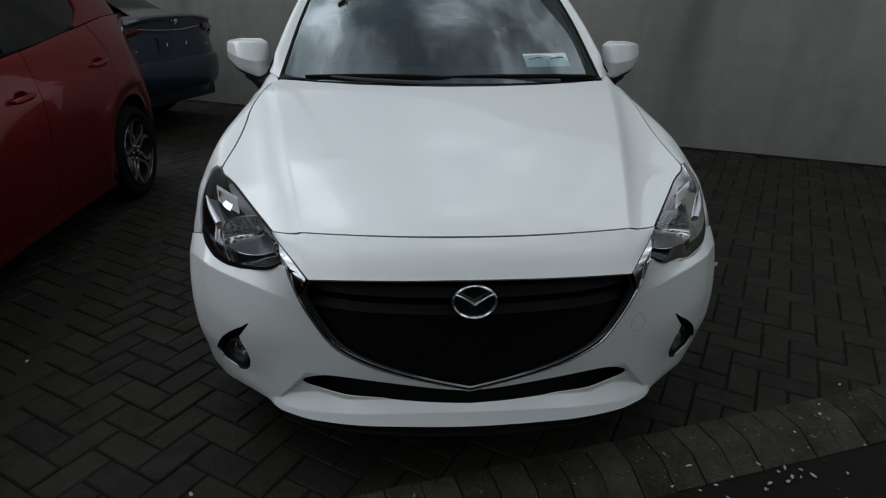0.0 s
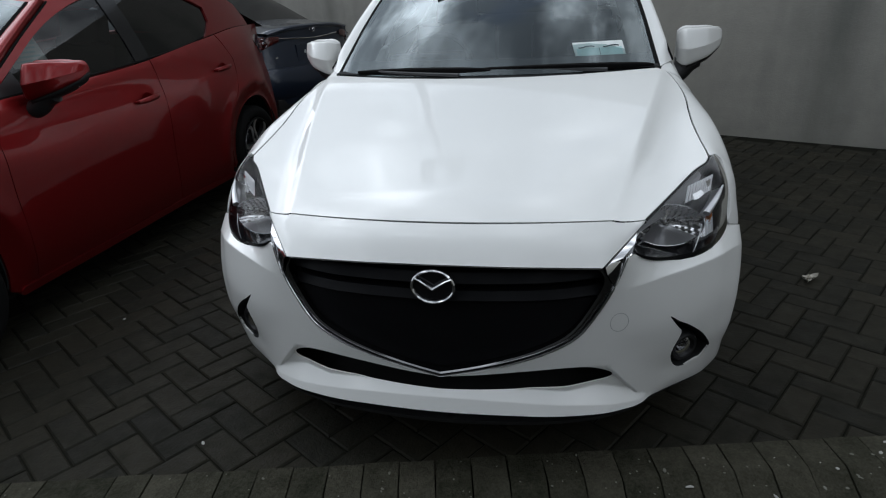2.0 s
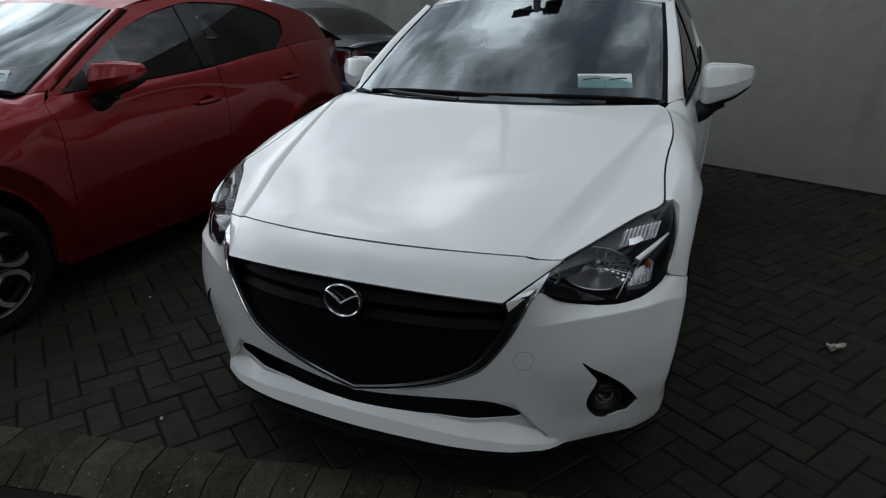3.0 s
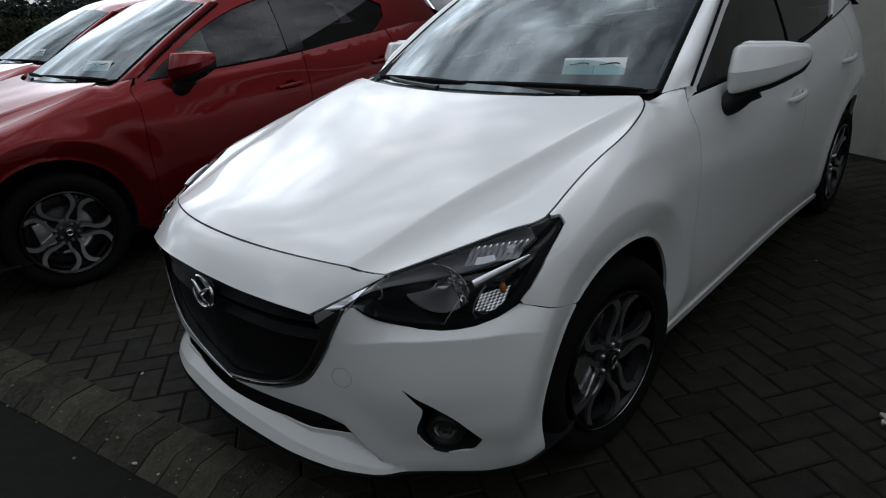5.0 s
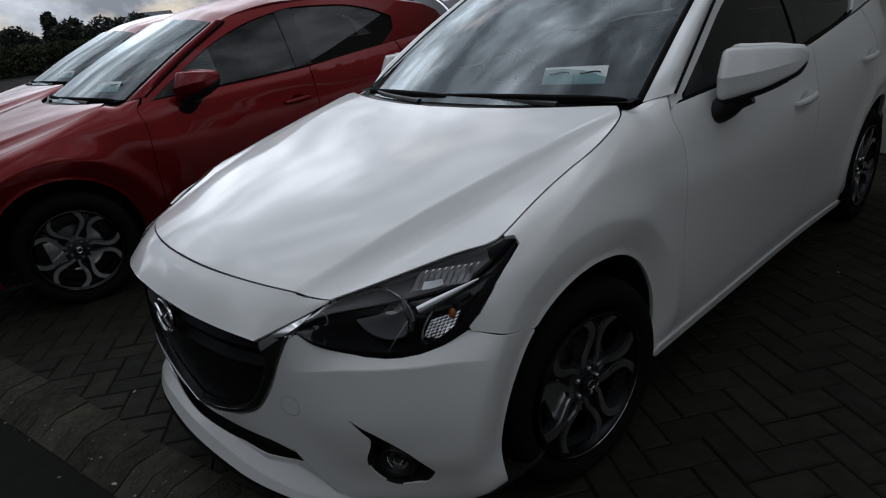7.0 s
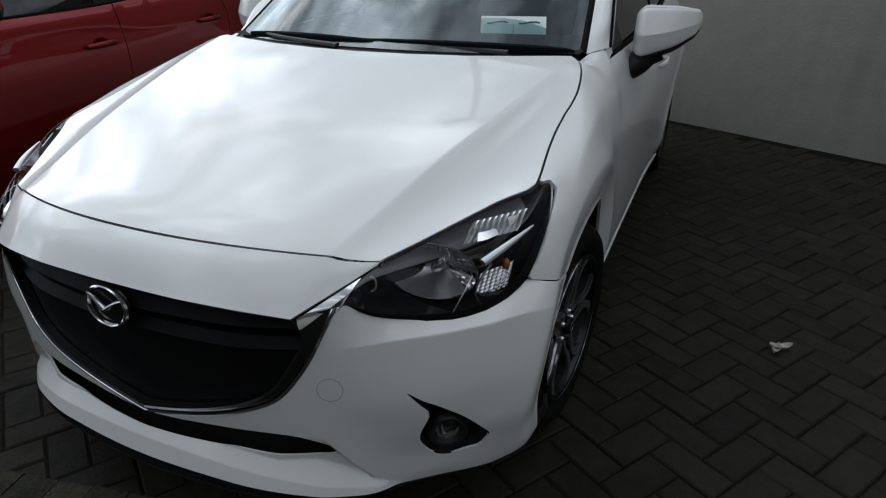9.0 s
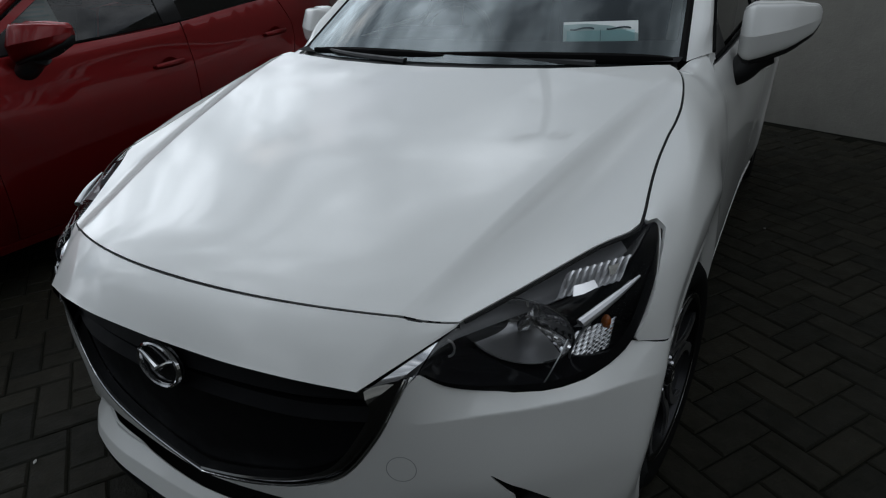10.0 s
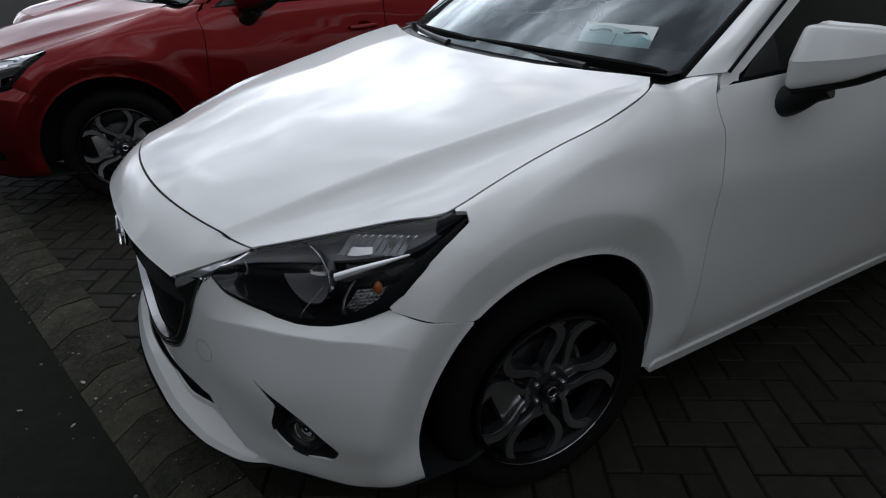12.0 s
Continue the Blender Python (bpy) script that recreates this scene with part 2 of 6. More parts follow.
def resample(pts, step, closed=True):
    """Points at even steps along a line; corners stay."""
    out, n = [], len(pts)
    for i in range(n if closed else n - 1):
        a, b = np.array(pts[i], float), np.array(pts[(i + 1) % n], float)
        k = max(1, int(round(np.linalg.norm(b - a) / step)))
        out += [tuple(a + (b - a) * j / k) for j in range(k)]
    return out if closed else out + [tuple(pts[-1])]


def rounded(pts, closed=False, per=6):
    """A Catmull-Rom line through points."""
    p = [np.array(q, float) for q in pts]
    n, out = len(p), []
    for i in range(n if closed else n - 1):
        p0, p1, p2, p3 = (p[(i - 1) % n], p[i], p[(i + 1) % n], p[(i + 2) % n]) if closed else (p[max(i - 1, 0)], p[i], p[i + 1], p[min(i + 2, n - 1)])
        for j in range(per):
            s = j / per
            out.append(tuple(0.5 * (2 * p1 + (p2 - p0) * s + (2 * p0 - 5 * p1 + 4 * p2 - p3) * s * s + (3 * p1 - p0 - 3 * p2 + p3) * s ** 3)))
    return out if closed else out + [tuple(p[-1])]


def inside(poly, q):
    """Which of the points q lie in the polygon."""
    p, hit = np.array(poly, float), np.zeros(len(q), bool)
    x, y = q[:, 0], q[:, 1]
    for (x0, y0), (x1, y1) in zip(p, np.roll(p, -1, 0)):
        cross = (y0 > y) != (y1 > y)
        hit ^= cross & (x < (x1 - x0) * (y - y0) / (y1 - y0 if y1 != y0 else 1e-12) + x0)
    return hit


def panel(name, surf, outline, mat, parent, holes=(), step=0.025, lip=0.014, label="", outward=(0, 0, 1), twin=False, edge=None, folds=()):
    """A sheet-metal panel: the part of the skin surf(a, b) within an outline, less its holes, with folded edges; folds are points along its creases."""
    loops = [resample(l, edge or step) for l in (outline, *holes)]
    flat = [p for l in loops for p in l]
    edges, n0 = [], 0
    for l in loops:
        edges += [(n0 + i, n0 + (i + 1) % len(l)) for i in range(len(l))]
        n0 += len(l)
    o = np.array(loops[0])
    gx, gy = np.meshgrid(np.arange(o[:, 0].min() + step / 2, o[:, 0].max(), step), np.arange(o[:, 1].min() + step / 2, o[:, 1].max(), step))
    g = np.stack([gx.ravel(), gy.ravel()], 1)
    keep = inside(loops[0], g)
    for h in loops[1:]:
        keep &= ~inside(h, g)
    allp = np.array(flat)
    g = g[keep]
    near = np.array([np.min(np.hypot(*(allp - q).T)) for q in g]) if len(g) else np.zeros(0)
    g = g[near > step * 0.55] if len(g) else g
    if len(folds):
        q = np.array(folds, float)
        ok = inside(loops[0], q)
        for h in loops[1:]:
            ok &= ~inside(h, q)
        q = q[ok & np.array([np.min(np.hypot(*(allp - p).T)) > .0035 for p in q])]
        g = np.vstack([g[[np.min(np.hypot(*(q - p).T)) > .005 for p in g]], q])
    co = [Vector(p) for p in flat] + [Vector(p) for p in g]
    v2, _, f2, ov, _, _ = delaunay_2d_cdt(co, edges, [], 0, 1e-6)
    cent = np.array([np.mean([v2[i][:] for i in f], 0) for f in f2])
    ok = inside(loops[0], cent)
    for h in loops[1:]:
        ok &= ~inside(h, cent)
    faces = [list(f) for f, k in zip(f2, ok) if k]
    places = [Vector(surf(*p)) for p in v2]
    e = 2e-3
    normals = []
    for p in v2:
        da = Vector(surf(p[0] + e, p[1])) - Vector(surf(p[0] - e, p[1]))
        db = Vector(surf(p[0], p[1] + e)) - Vector(surf(p[0], p[1] - e))
        n = da.cross(db)
        normals.append(n.normalized() if n.length > 1e-12 else Vector(outward))
    f = faces[len(faces) // 2]
    if normals[f[0]].dot(Vector(outward)) < 0:
        normals = [-n for n in normals]
    for f in faces:
        a, b, c = (places[i] for i in f[:3])
        if (b - a).cross(c - a).dot(normals[f[0]]) < 0:
            f.reverse()
    count = {}
    for f in faces:
        for i, j in zip(f, f[1:] + f[:1]):
            count[(i, j)] = 1
    rim = [(i, j) for i, j in count if (j, i) not in count]
    verts, norm, back = list(places), list(normals), {}
    for i in {k for ed in rim for k in ed}:
        back[i] = len(verts)
        verts += [places[i] - normals[i] * 0.0006, places[i] - normals[i] * lip]
        norm += [Vector(), Vector()]
    for i, j in rim:
        faces.append([j, i, back[i], back[j]])
        faces.append([back[j], back[i], back[i] + 1, back[j] + 1])
    me = bpy.data.meshes.new(name)
    me.from_pydata([v[:] for v in verts], [], faces)
    me.polygons.foreach_set("use_smooth", [True] * len(faces))
    me.normals_split_custom_set_from_vertices([n[:] for n in norm])
    me.materials.append(mat)
    ob = new(name, me)
    ob.parent = parent
    tagged(ob, label)
    if not twin:
        return ob
    m2 = bpy.data.meshes.new(name)
    m2.from_pydata([(-v[0], v[1], v[2]) for v in verts], [], [f[::-1] for f in faces])
    m2.polygons.foreach_set("use_smooth", [True] * len(faces))
    m2.normals_split_custom_set_from_vertices([(-n[0], n[1], n[2]) for n in norm])
    m2.materials.append(mat)
    o2 = new(name, m2)
    o2.parent = parent
    return ob, tagged(o2, label)


# ---- the skin of the hatchback: x to its left, y to its tail, z up, from the middle of its nose ----
def pchip(keys):
    """A smooth curve through keys (t, values...), with no overshoot."""
    k = np.array(keys, float)
    t, v = k[:, 0], k[:, 1:]
    h, d = np.diff(t), np.diff(v, axis=0) / np.diff(t)[:, None]
    m = np.zeros_like(v)
    m[0], m[-1] = d[0], d[-1]
    for i in range(1, len(t) - 1):
        w1, w2 = 2 * h[i] + h[i - 1], h[i] + 2 * h[i - 1]
        ok = d[i - 1] * d[i] > 0
        m[i] = np.where(ok, (w1 + w2) / (w1 / np.where(ok, d[i - 1], 1) + w2 / np.where(ok, d[i], 1)), 0)

    def at(x):
        i = int(np.clip(np.searchsorted(t, x) - 1, 0, len(t) - 2))
        s = (x - t[i]) / h[i]
        if x < t[0] or x > t[-1]:
            j = 0 if x < t[0] else -1
            return v[j] + (x - t[j]) * m[j]
        return ((1 + 2 * s) * (1 - s) ** 2 * v[i] + s * (1 - s) ** 2 * h[i] * m[i]
                + s * s * (3 - 2 * s) * v[i + 1] + s * s * (s - 1) * h[i] * m[i + 1])
    return at


def spline(keys):
    """A natural cubic curve through keys (t, values...), for skins that must mirror without kinks."""
    k = np.array(keys, float)
    t, v, n = k[:, 0], k[:, 1:], len(k)
    h = np.diff(t)
    a, r = np.eye(n), np.zeros_like(v)
    for i in range(1, n - 1):
        a[i, i - 1:i + 2] = h[i - 1], 2 * (h[i - 1] + h[i]), h[i]
        r[i] = 6 * ((v[i + 1] - v[i]) / h[i] - (v[i] - v[i - 1]) / h[i - 1])
    m = np.linalg.solve(a, r)

    def at(x):
        i = int(np.clip(np.searchsorted(t, x) - 1, 0, n - 2))
        if x < t[0]:
            return v[0] + (x - t[0]) * ((v[1] - v[0]) / h[0] - h[0] * m[1] / 6)
        if x > t[-1]:
            return v[-1] + (x - t[-1]) * ((v[-1] - v[-2]) / h[-1] + h[-1] * m[-2] / 6)
        p, q = t[i + 1] - x, x - t[i]
        return (m[i] * p ** 3 + m[i + 1] * q ** 3) / (6 * h[i]) + (v[i] / h[i] - m[i] * h[i] / 6) * p + (v[i + 1] / h[i] - m[i + 1] * h[i] / 6) * q
    return at


# the front bumper: plan contours (station, x, y) at eight heights


def plan(keys):
    """A plan contour of the bumper that runs smoothly across the car's middle."""
    u, x, y = keys[1]
    return pchip([(-u, -x, y)] + keys)


CONTOURS = [
    (.200, plan([(0, 0, .074), (1, .25, .087), (2, .43, .121), (2.4, .497, .145), (2.6, .53, .164), (3.2, .63, .248), (4, .74, .348), (5, .785, .436), (6, .797, .58)])),
    (.230, plan([(0, 0, .070), (1, .25, .083), (2, .43, .118), (2.4, .497, .141), (2.6, .528, .159), (3.2, .63, .237), (4, .74, .336), (5, .798, .428), (6, .811, .58)])),
    (.300, plan([(0, 0, .062), (1, .25, .076), (2, .43, .113), (2.4, .497, .138), (2.6, .53, .157), (3.2, .62, .220), (4, .742, .321), (5, .806, .424), (6, .822, .58)])),
    (.380, plan([(0, 0, .055), (1, .25, .068), (2, .43, .111), (2.6, .53, .152), (3.2, .62, .201), (4, .745, .301), (5, .812, .413), (6, .830, .58)])),
    (.450, plan([(0, 0, .050), (1, .25, .065), (2, .43, .111), (2.6, .53, .147), (3.2, .62, .194), (4, .748, .301), (5, .817, .420), (6, .834, .588)])),
    (.505, plan([(0, 0, .046), (1, .25, .062), (2, .43, .112), (2.6, .53, .150), (3.2, .62, .200), (4, .750, .308), (5, .818, .432), (6, .835, .594)])),
    (.570, plan([(0, 0, .041), (1, .25, .059), (2, .43, .112), (2.6, .53, .157), (3.2, .62, .212), (4, .750, .322), (5, .815, .446), (6, .832, .601)])),
    (.612, plan([(0, 0, .038), (1, .25, .057), (2, .43, .110), (2.6, .53, .173), (3.2, .62, .243), (4, .750, .348), (5, .811, .468), (6, .830, .608)])),
    (.660, plan([(0, 0, .035), (1, .25, .055), (2, .43, .107), (2.6, .53, .196), (3.2, .62, .306), (4, .750, .424), (5, .805, .50), (6, .825, .62)])),
]
# the chin: a blade that stands proud of the bumper, with a sloping shelf above its edge
CHIN = pchip([(-.25, .050), (0, .034), (.25, .050), (.43, .092), (.50, .128), (.545, .160), (.58, .21), (.66, .35)])


def chin_edge(x):
    return .268 - .043 * (x / .54) ** 2


def chin(x, z):
    d = z - chin_edge(x)
    return float(CHIN(abs(x))[0]) + ((1.0 - .3 * abs(x)) if d > 0 else .42) * d


def bare(u, z):
    """The bumper without its chin: a crisp shoulder parts the steep face from the shelf below the headlamps."""
    c = [(h, *k(u)) for h, k in CONTOURS]
    x, y = pchip(c)(z)
    if z > .5 and u > 2.2:
        y = max(pchip(c[:-2])(z)[1], pchip(c[-2:])(z)[1])
    if z < .36 and .34 < x < .56:
        t = min(max((valley(z) - x) / .010, 0), 1)
        y += .015 * t * min((x - .34) / .08, 1) * min(max((.352 - z) / .03, 0), 1)
    return x, y


def valley(z):
    """Where the recess round the lower inlet ends at height z."""
    return .478 + (.312 - z) * .80


def flare(y, z):
    """How far the skin folds in round the wheel arches."""
    out = 0.0
    for c in (.808, 3.371):
        r = math.hypot((y - c) / (1.07 if y > c else 1), z - .324)
        t, k = min((.446 - r) / .082, 1), min(max((z - .20) / .15, 0), 1)
        out += (.0245 * (t + math.sqrt(t * t + .004)) / 2 - .010 * math.exp(-(max(r - .446, 0) / .06) ** 2)) * k * k * (3 - 2 * k)
    return out


def front(u, z):
    """The bumper's skin at station u (0 the middle, 6 the wheel arch) and height z."""
    x, y = bare(u, z)
    if u < 3.2 and z < .36:
        y = min(y, chin(x, z))
    return (x - flare(y, z), y, z)


def station(z, x=None, y=None):
    """The station at which the bumper's skin has that x or y at height z."""
    lo, hi = 0.0, 6.5
    for _ in range(22):
        mid = (lo + hi) / 2
        p = front(mid, z)
        lo, hi = (mid, hi) if (p[0] < x if y is None else p[1] < y) else (lo, mid)
    return lo


# the bonnet
HOOD_MID = spline([(.0, .665), (.125, .747), (.30, .805), (.55, .869), (.80, .925), (1.05, .978), (1.25, 1.010)])
HOOD_EDGE = pchip([(.243, .526), (.40, .624), (.490, .680), (.568, .732), (.60, .730), (.66, .723), (.735, .716), (.80, .713), (.86, .713), (.93, .716), (.98, .715), (1.03, .710), (1.10, .698), (1.15, .683), (1.18, .658)])
CREASE = spline([(.05, .405), (.25, .452), (.6, .540), (.9, .610), (1.17, .667), (1.3, .692)])
HOOD_FALL = spline([(.05, .046, .30), (.243, .045, .31), (.4, .034, .35), (.6, .026, .38), (.8, .021, .36), (1.17, .018, .30)])


def hood(x, y):
    """The bonnet's skin: softly crowned, with a crease along each side that runs from the grille's corner to the screen's."""
    zc, xc = HOOD_MID(y)[0], CREASE(y)[0]
    a, k = HOOD_FALL(y)

    we = min(max(float(HOOD_EDGE(y)[0]) - xc, .05), .2)
    drop = k * .128 * (1 - math.exp(-we / .09)) / (1 - math.exp(-we / .05))

    def at(s):
        w = s - xc
        return a * (s / xc) ** 2.2 if w < 0 else a + drop * (1 - math.exp(-w / .05))
    s = abs(x)
    return (x, y, zc - (at(s - .005) + 2 * at(s) + at(s + .005)) / 4 if s > .03 else zc - at(s))


# the sides: eight rails from the fender's top edge to the sill, each (y, x, z)
RAILS = [pchip(r) for r in (
    [(y, x - .045, hood(x - .045, y)[2]) for y, x in ((.36, .62), (.48, .69), (.60, .733), (.66, .726), (.735, .720), (.80, .716), (.86, .716), (.93, .719), (.98, .718), (1.03, .713), (1.10, .703), (1.165, .698))]
    + [(1.225, .653, .968), (1.30, .658, .983), (1.40, .670, 1.006)],
    [(y, x, hood(x, y)[2]) for y, x in ((.36, .62), (.48, .69), (.60, .733), (.66, .726), (.735, .720), (.80, .716), (.86, .716), (.93, .719), (.98, .718), (1.03, .713), (1.10, .703), (1.165, .698))]
    + [(1.225, .699, .961), (1.30, .705, .975), (1.40, .716, .995)],
    [(.36, .70, .735), (.50, .765, .752), (.60, .790, .774), (.70, .789, .812), (.81, .785, .850), (.92, .781, .871), (1.04, .778, .879), (1.23, .783, .880), (1.34, .781, .871), (1.58, .788, .856), (2.2, .806, .850), (3.0, .822, .905), (3.5, .785, .955), (4.0, .61, .96)],
    [(.36, .712, .716), (.50, .780, .732), (.60, .804, .748), (.70, .806, .780), (.81, .804, .814), (.92, .798, .832), (1.04, .793, .838), (1.23, .793, .838), (1.34, .790, .830), (1.58, .796, .815), (2.2, .814, .810), (3.0, .829, .862), (3.5, .795, .91), (4.0, .62, .92)],
    [(.36, .733, .67), (.50, .801, .675), (.81, .836, .695), (1.2, .806, .72), (1.7, .812, .70), (2.4, .824, .715), (3.37, .840, .74), (3.8, .75, .74), (4.02, .62, .74)],
    [(.36, .75, .52), (.50, .822, .52), (.81, .845, .55), (1.2, .806, .50), (1.7, .805, .47), (2.4, .810, .48), (3.37, .840, .52), (3.8, .76, .52), (4.05, .62, .52)],
    [(.36, .76, .35), (.50, .812, .35), (.81, .836, .36), (1.2, .797, .33), (1.7, .796, .31), (2.4, .800, .32), (3.37, .835, .34), (3.8, .75, .36), (4.03, .62, .36)],
    [(.36, .74, .20), (.50, .785, .20), (.81, .805, .20), (1.2, .772, .185), (1.7, .772, .185), (2.4, .776, .19), (3.37, .80, .19), (3.8, .72, .22), (4.0, .60, .24)],
)]
DOOR_TOP = [pchip(r) for r in (
    [(1.30, .690, 1.00), (1.40, .700, .998), (2.2, .740, 1.03), (3.0, .715, 1.11), (3.6, .66, 1.15), (4.0, .58, 1.15)],
    [(1.30, .730, .960), (1.40, .740, .966), (2.2, .765, 1.005), (3.0, .738, 1.085), (3.6, .68, 1.13), (4.0, .60, 1.13)])]
STEPS = (-.06, 0, .15, .21, .40, .62, .81, 1.0)


def side(y, w, door=None):
    """The flank's skin at length y, from the top edge (w 0) to the sill (w 1); the doors' top edge runs lower than the fender's."""
    tops = DOOR_TOP if (y > 1.39 if door is None else door) else RAILS[:2]
    x, z = pchip([(s, *r(y)) for s, r in zip(STEPS, tops + RAILS[2:])])(w)
    return (x - flare(y, z), y, z)


def down(y, z, door=None):
    """How far down the flank height z lies at length y."""
    lo, hi = -0.08, 1.1
    for _ in range(18):
        mid = (lo + hi) / 2
        lo, hi = (mid, hi) if side(y, mid, door)[2] > z else (lo, mid)
    return lo


def across_to(y, x):
    """How far down the flank the width x lies at length y, near its top."""
    lo, hi = -.10, .12
    for _ in range(18):
        mid = (lo + hi) / 2
        lo, hi = (mid, hi) if side(y, mid)[0] < x else (lo, mid)
    return lo


AXLES, HUB_Z, ARCH = (.832, 3.395), .292, .350


def arch(axle, a0, a1, n=26, r=ARCH, dz=.032):
    """(y, z) along a wheel arch, angles from straight ahead upwards."""
    return [(axle - .024 - r * math.cos(radians(a0 + (a1 - a0) * i / n)) * (1.07 if a0 + (a1 - a0) * i / n > 90 else 1), HUB_Z + dz + r * math.sin(radians(a0 + (a1 - a0) * i / n))) for i in range(n + 1)]


def hood_cut(x):
    """The length at which the bonnet ends in front."""
    s = min(abs(x) / .526, 1)
    return .126 + .117 * s ** 2.2


BROW = pchip([(0, 0, .036, .668), (.3, .16, .042, .666), (.55, .30, .062, .660), (.76, .416, .094, .649)])


def nose(a, b):
    """The strip between grille and bonnet: a along the width (-1 to 1), b from the brow (0) to the bonnet's cut (1)."""
    s = min(abs(a), 1.0)
    p = Vector(BROW(s)) if s < .76 else Vector(BROW(.76)).lerp(Vector((.526, .238, .719)), (s - .76) / .24)
    x = .526 * min(s / .97, 1.0)
    q = Vector((x, hood_cut(x) - .0045, 0))
    q.z = hood(q.x, q.y)[2]
    m = p.lerp(q, b)
    m.z += .010 * math.sin(math.pi * min(max(b, 0), 1)) * (1 - s ** 4)
    return (math.copysign(m.x, a), m.y, m.z)


def greenhouse(y, z):
    """The side windows' skin."""
    b = DOOR_TOP[1](max(y, 1.36))
    h = z - b[1]
    return (b[0] - .012 - .36 * h - .32 * h * abs(h), y, z)


ROOF_MID = pchip([(1.88, 1.372), (2.05, 1.435), (2.4, 1.490), (2.8, 1.492), (3.2, 1.462), (3.66, 1.395), (3.75, 1.375)])
ROOF_EDGE = pchip([(1.88, .585, 1.318), (2.1, .575, 1.385), (2.4, .568, 1.425), (2.8, .562, 1.428), (3.2, .552, 1.392), (3.66, .53, 1.315), (3.75, .525, 1.295)])


def roof(x, y):
    xe, ze = ROOF_EDGE(y)
    s, zc = abs(x) / xe, ROOF_MID(y)[0]
    return (x, y, zc - (zc - ze) * s ** 2.8)


SCREEN_EDGE = pchip([(0, .670, 1.290, .979), (.5, .624, 1.61, 1.175), (1, .575, 1.905, 1.335)])
SCREEN_MID = pchip([(0, 0, 1.09, .985), (.5, 0, 1.47, 1.195), (1, 0, 1.86, 1.378)])


def screen(a, b):
    """The windscreen: a across (-1 to 1), b up."""
    e, m = SCREEN_EDGE(b), SCREEN_MID(b)
    s = abs(a)
    return (a * e[0], m[1] + (e[1] - m[1]) * s ** 2.6, m[2] + (e[2] - m[2]) * s ** 2.6)


def pillar(a, b):
    """The windscreen pillar: a from the screen's edge (0) to the door frame (1), b up."""
    e = Vector(SCREEN_EDGE(b))
    y = 1.372 + .60 * b
    f = Vector(pchip([(0, .722, .992), (.5, .665, 1.175), (1, .600, 1.335)])(b))
    d = Vector((f.x, y, f.y))
    m = e.lerp(d, a)
    k = math.sin(math.pi * a) * min(max(b / .15, .1), 1)
    m += Vector((.020, -.010, .012)) * k
    return m[:]


def lamp_edges(s):
    """Upper and lower edge of the headlamp, s from its inner corner (0) to its tip (1)."""
    top = pchip([(0, .499, .200), (.10, .526, .238), (.5, .628, .405), (.72, .6805, .4915), (.93, .733, .568), (1, .750, .593)])(s)
    top = (*top, hood(*top)[2] - .003 if s > .10 else .694 + (hood(.526, .238)[2] - .697) * s / .10)
    low = pchip([(0, .492, .158, .664), (.10, .528, .176, .640), (.25, .585, .218, .620), (.33, .620, .245, .613), (.42, .660, .272, .611), (.55, .715, .324, .618), (.62, .744, .362, .630), (.70, .768, .414, .656), (.85, .779, .50, .735), (.95, .770, .567, .779), (1, .760, .597, .796)])(s)
    return Vector(top), Vector(low)


def lamp(s, b):
    """The headlamp's lens: b from the lower (0) to the upper edge (1)."""
    t, l = lamp_edges(min(max(s, 0), 1))
    m = l.lerp(t, b)
    k = 4 * b * (1 - b) * math.sin(math.pi * min(max(s * .9 + .1, 0), 1)) ** .7
    return (m + Vector((.018, -.026, .012)) * k)[:]


def sheet(surf, a0, a1, na, b0, b1, nb, off=0.0):
    """A regular sheet of a skin, moved inwards by off."""
    rows = []
    for i in range(na + 1):
        row = []
        for j in range(nb + 1):
            a, b = a0 + (a1 - a0) * i / na, b0 + (b1 - b0) * j / nb
            row.append(Vector(surf(a, b)))
        rows.append(row)
    bm = grid_mesh(bmesh.new(), rows)
    if off:
        bm.normal_update()
        for v in bm.verts:
            v.co -= v.normal * off
    return bm


def strip(bm, lines):
    """Joins lines of equally many points into a band."""
    return grid_mesh(bm, lines)


GRILLE = [(.404, .646), (.424, .605), (.398, .543), (.345, .466), (.268, .420), (.190, .388), (.105, .360), (0, .333)]
CHROME_OUT = [(.484, .660), (.462, .605), (.428, .533), (.370, .451), (.298, .408), (.195, .367), (.105, .341), (0, .314)]


def on_front(x, z, out=0.0):
    u = station(z, x=abs(x))
    p = front(u, z)
    return Vector((math.copysign(p[0], x) if x else 0.0, p[1] - out, p[2]))


def sz(x=None, z=0, y=None):
    """A point of the bumper, by x or y and height, as panel coordinates."""
    return (station(z, x=x, y=y) * .16, z)


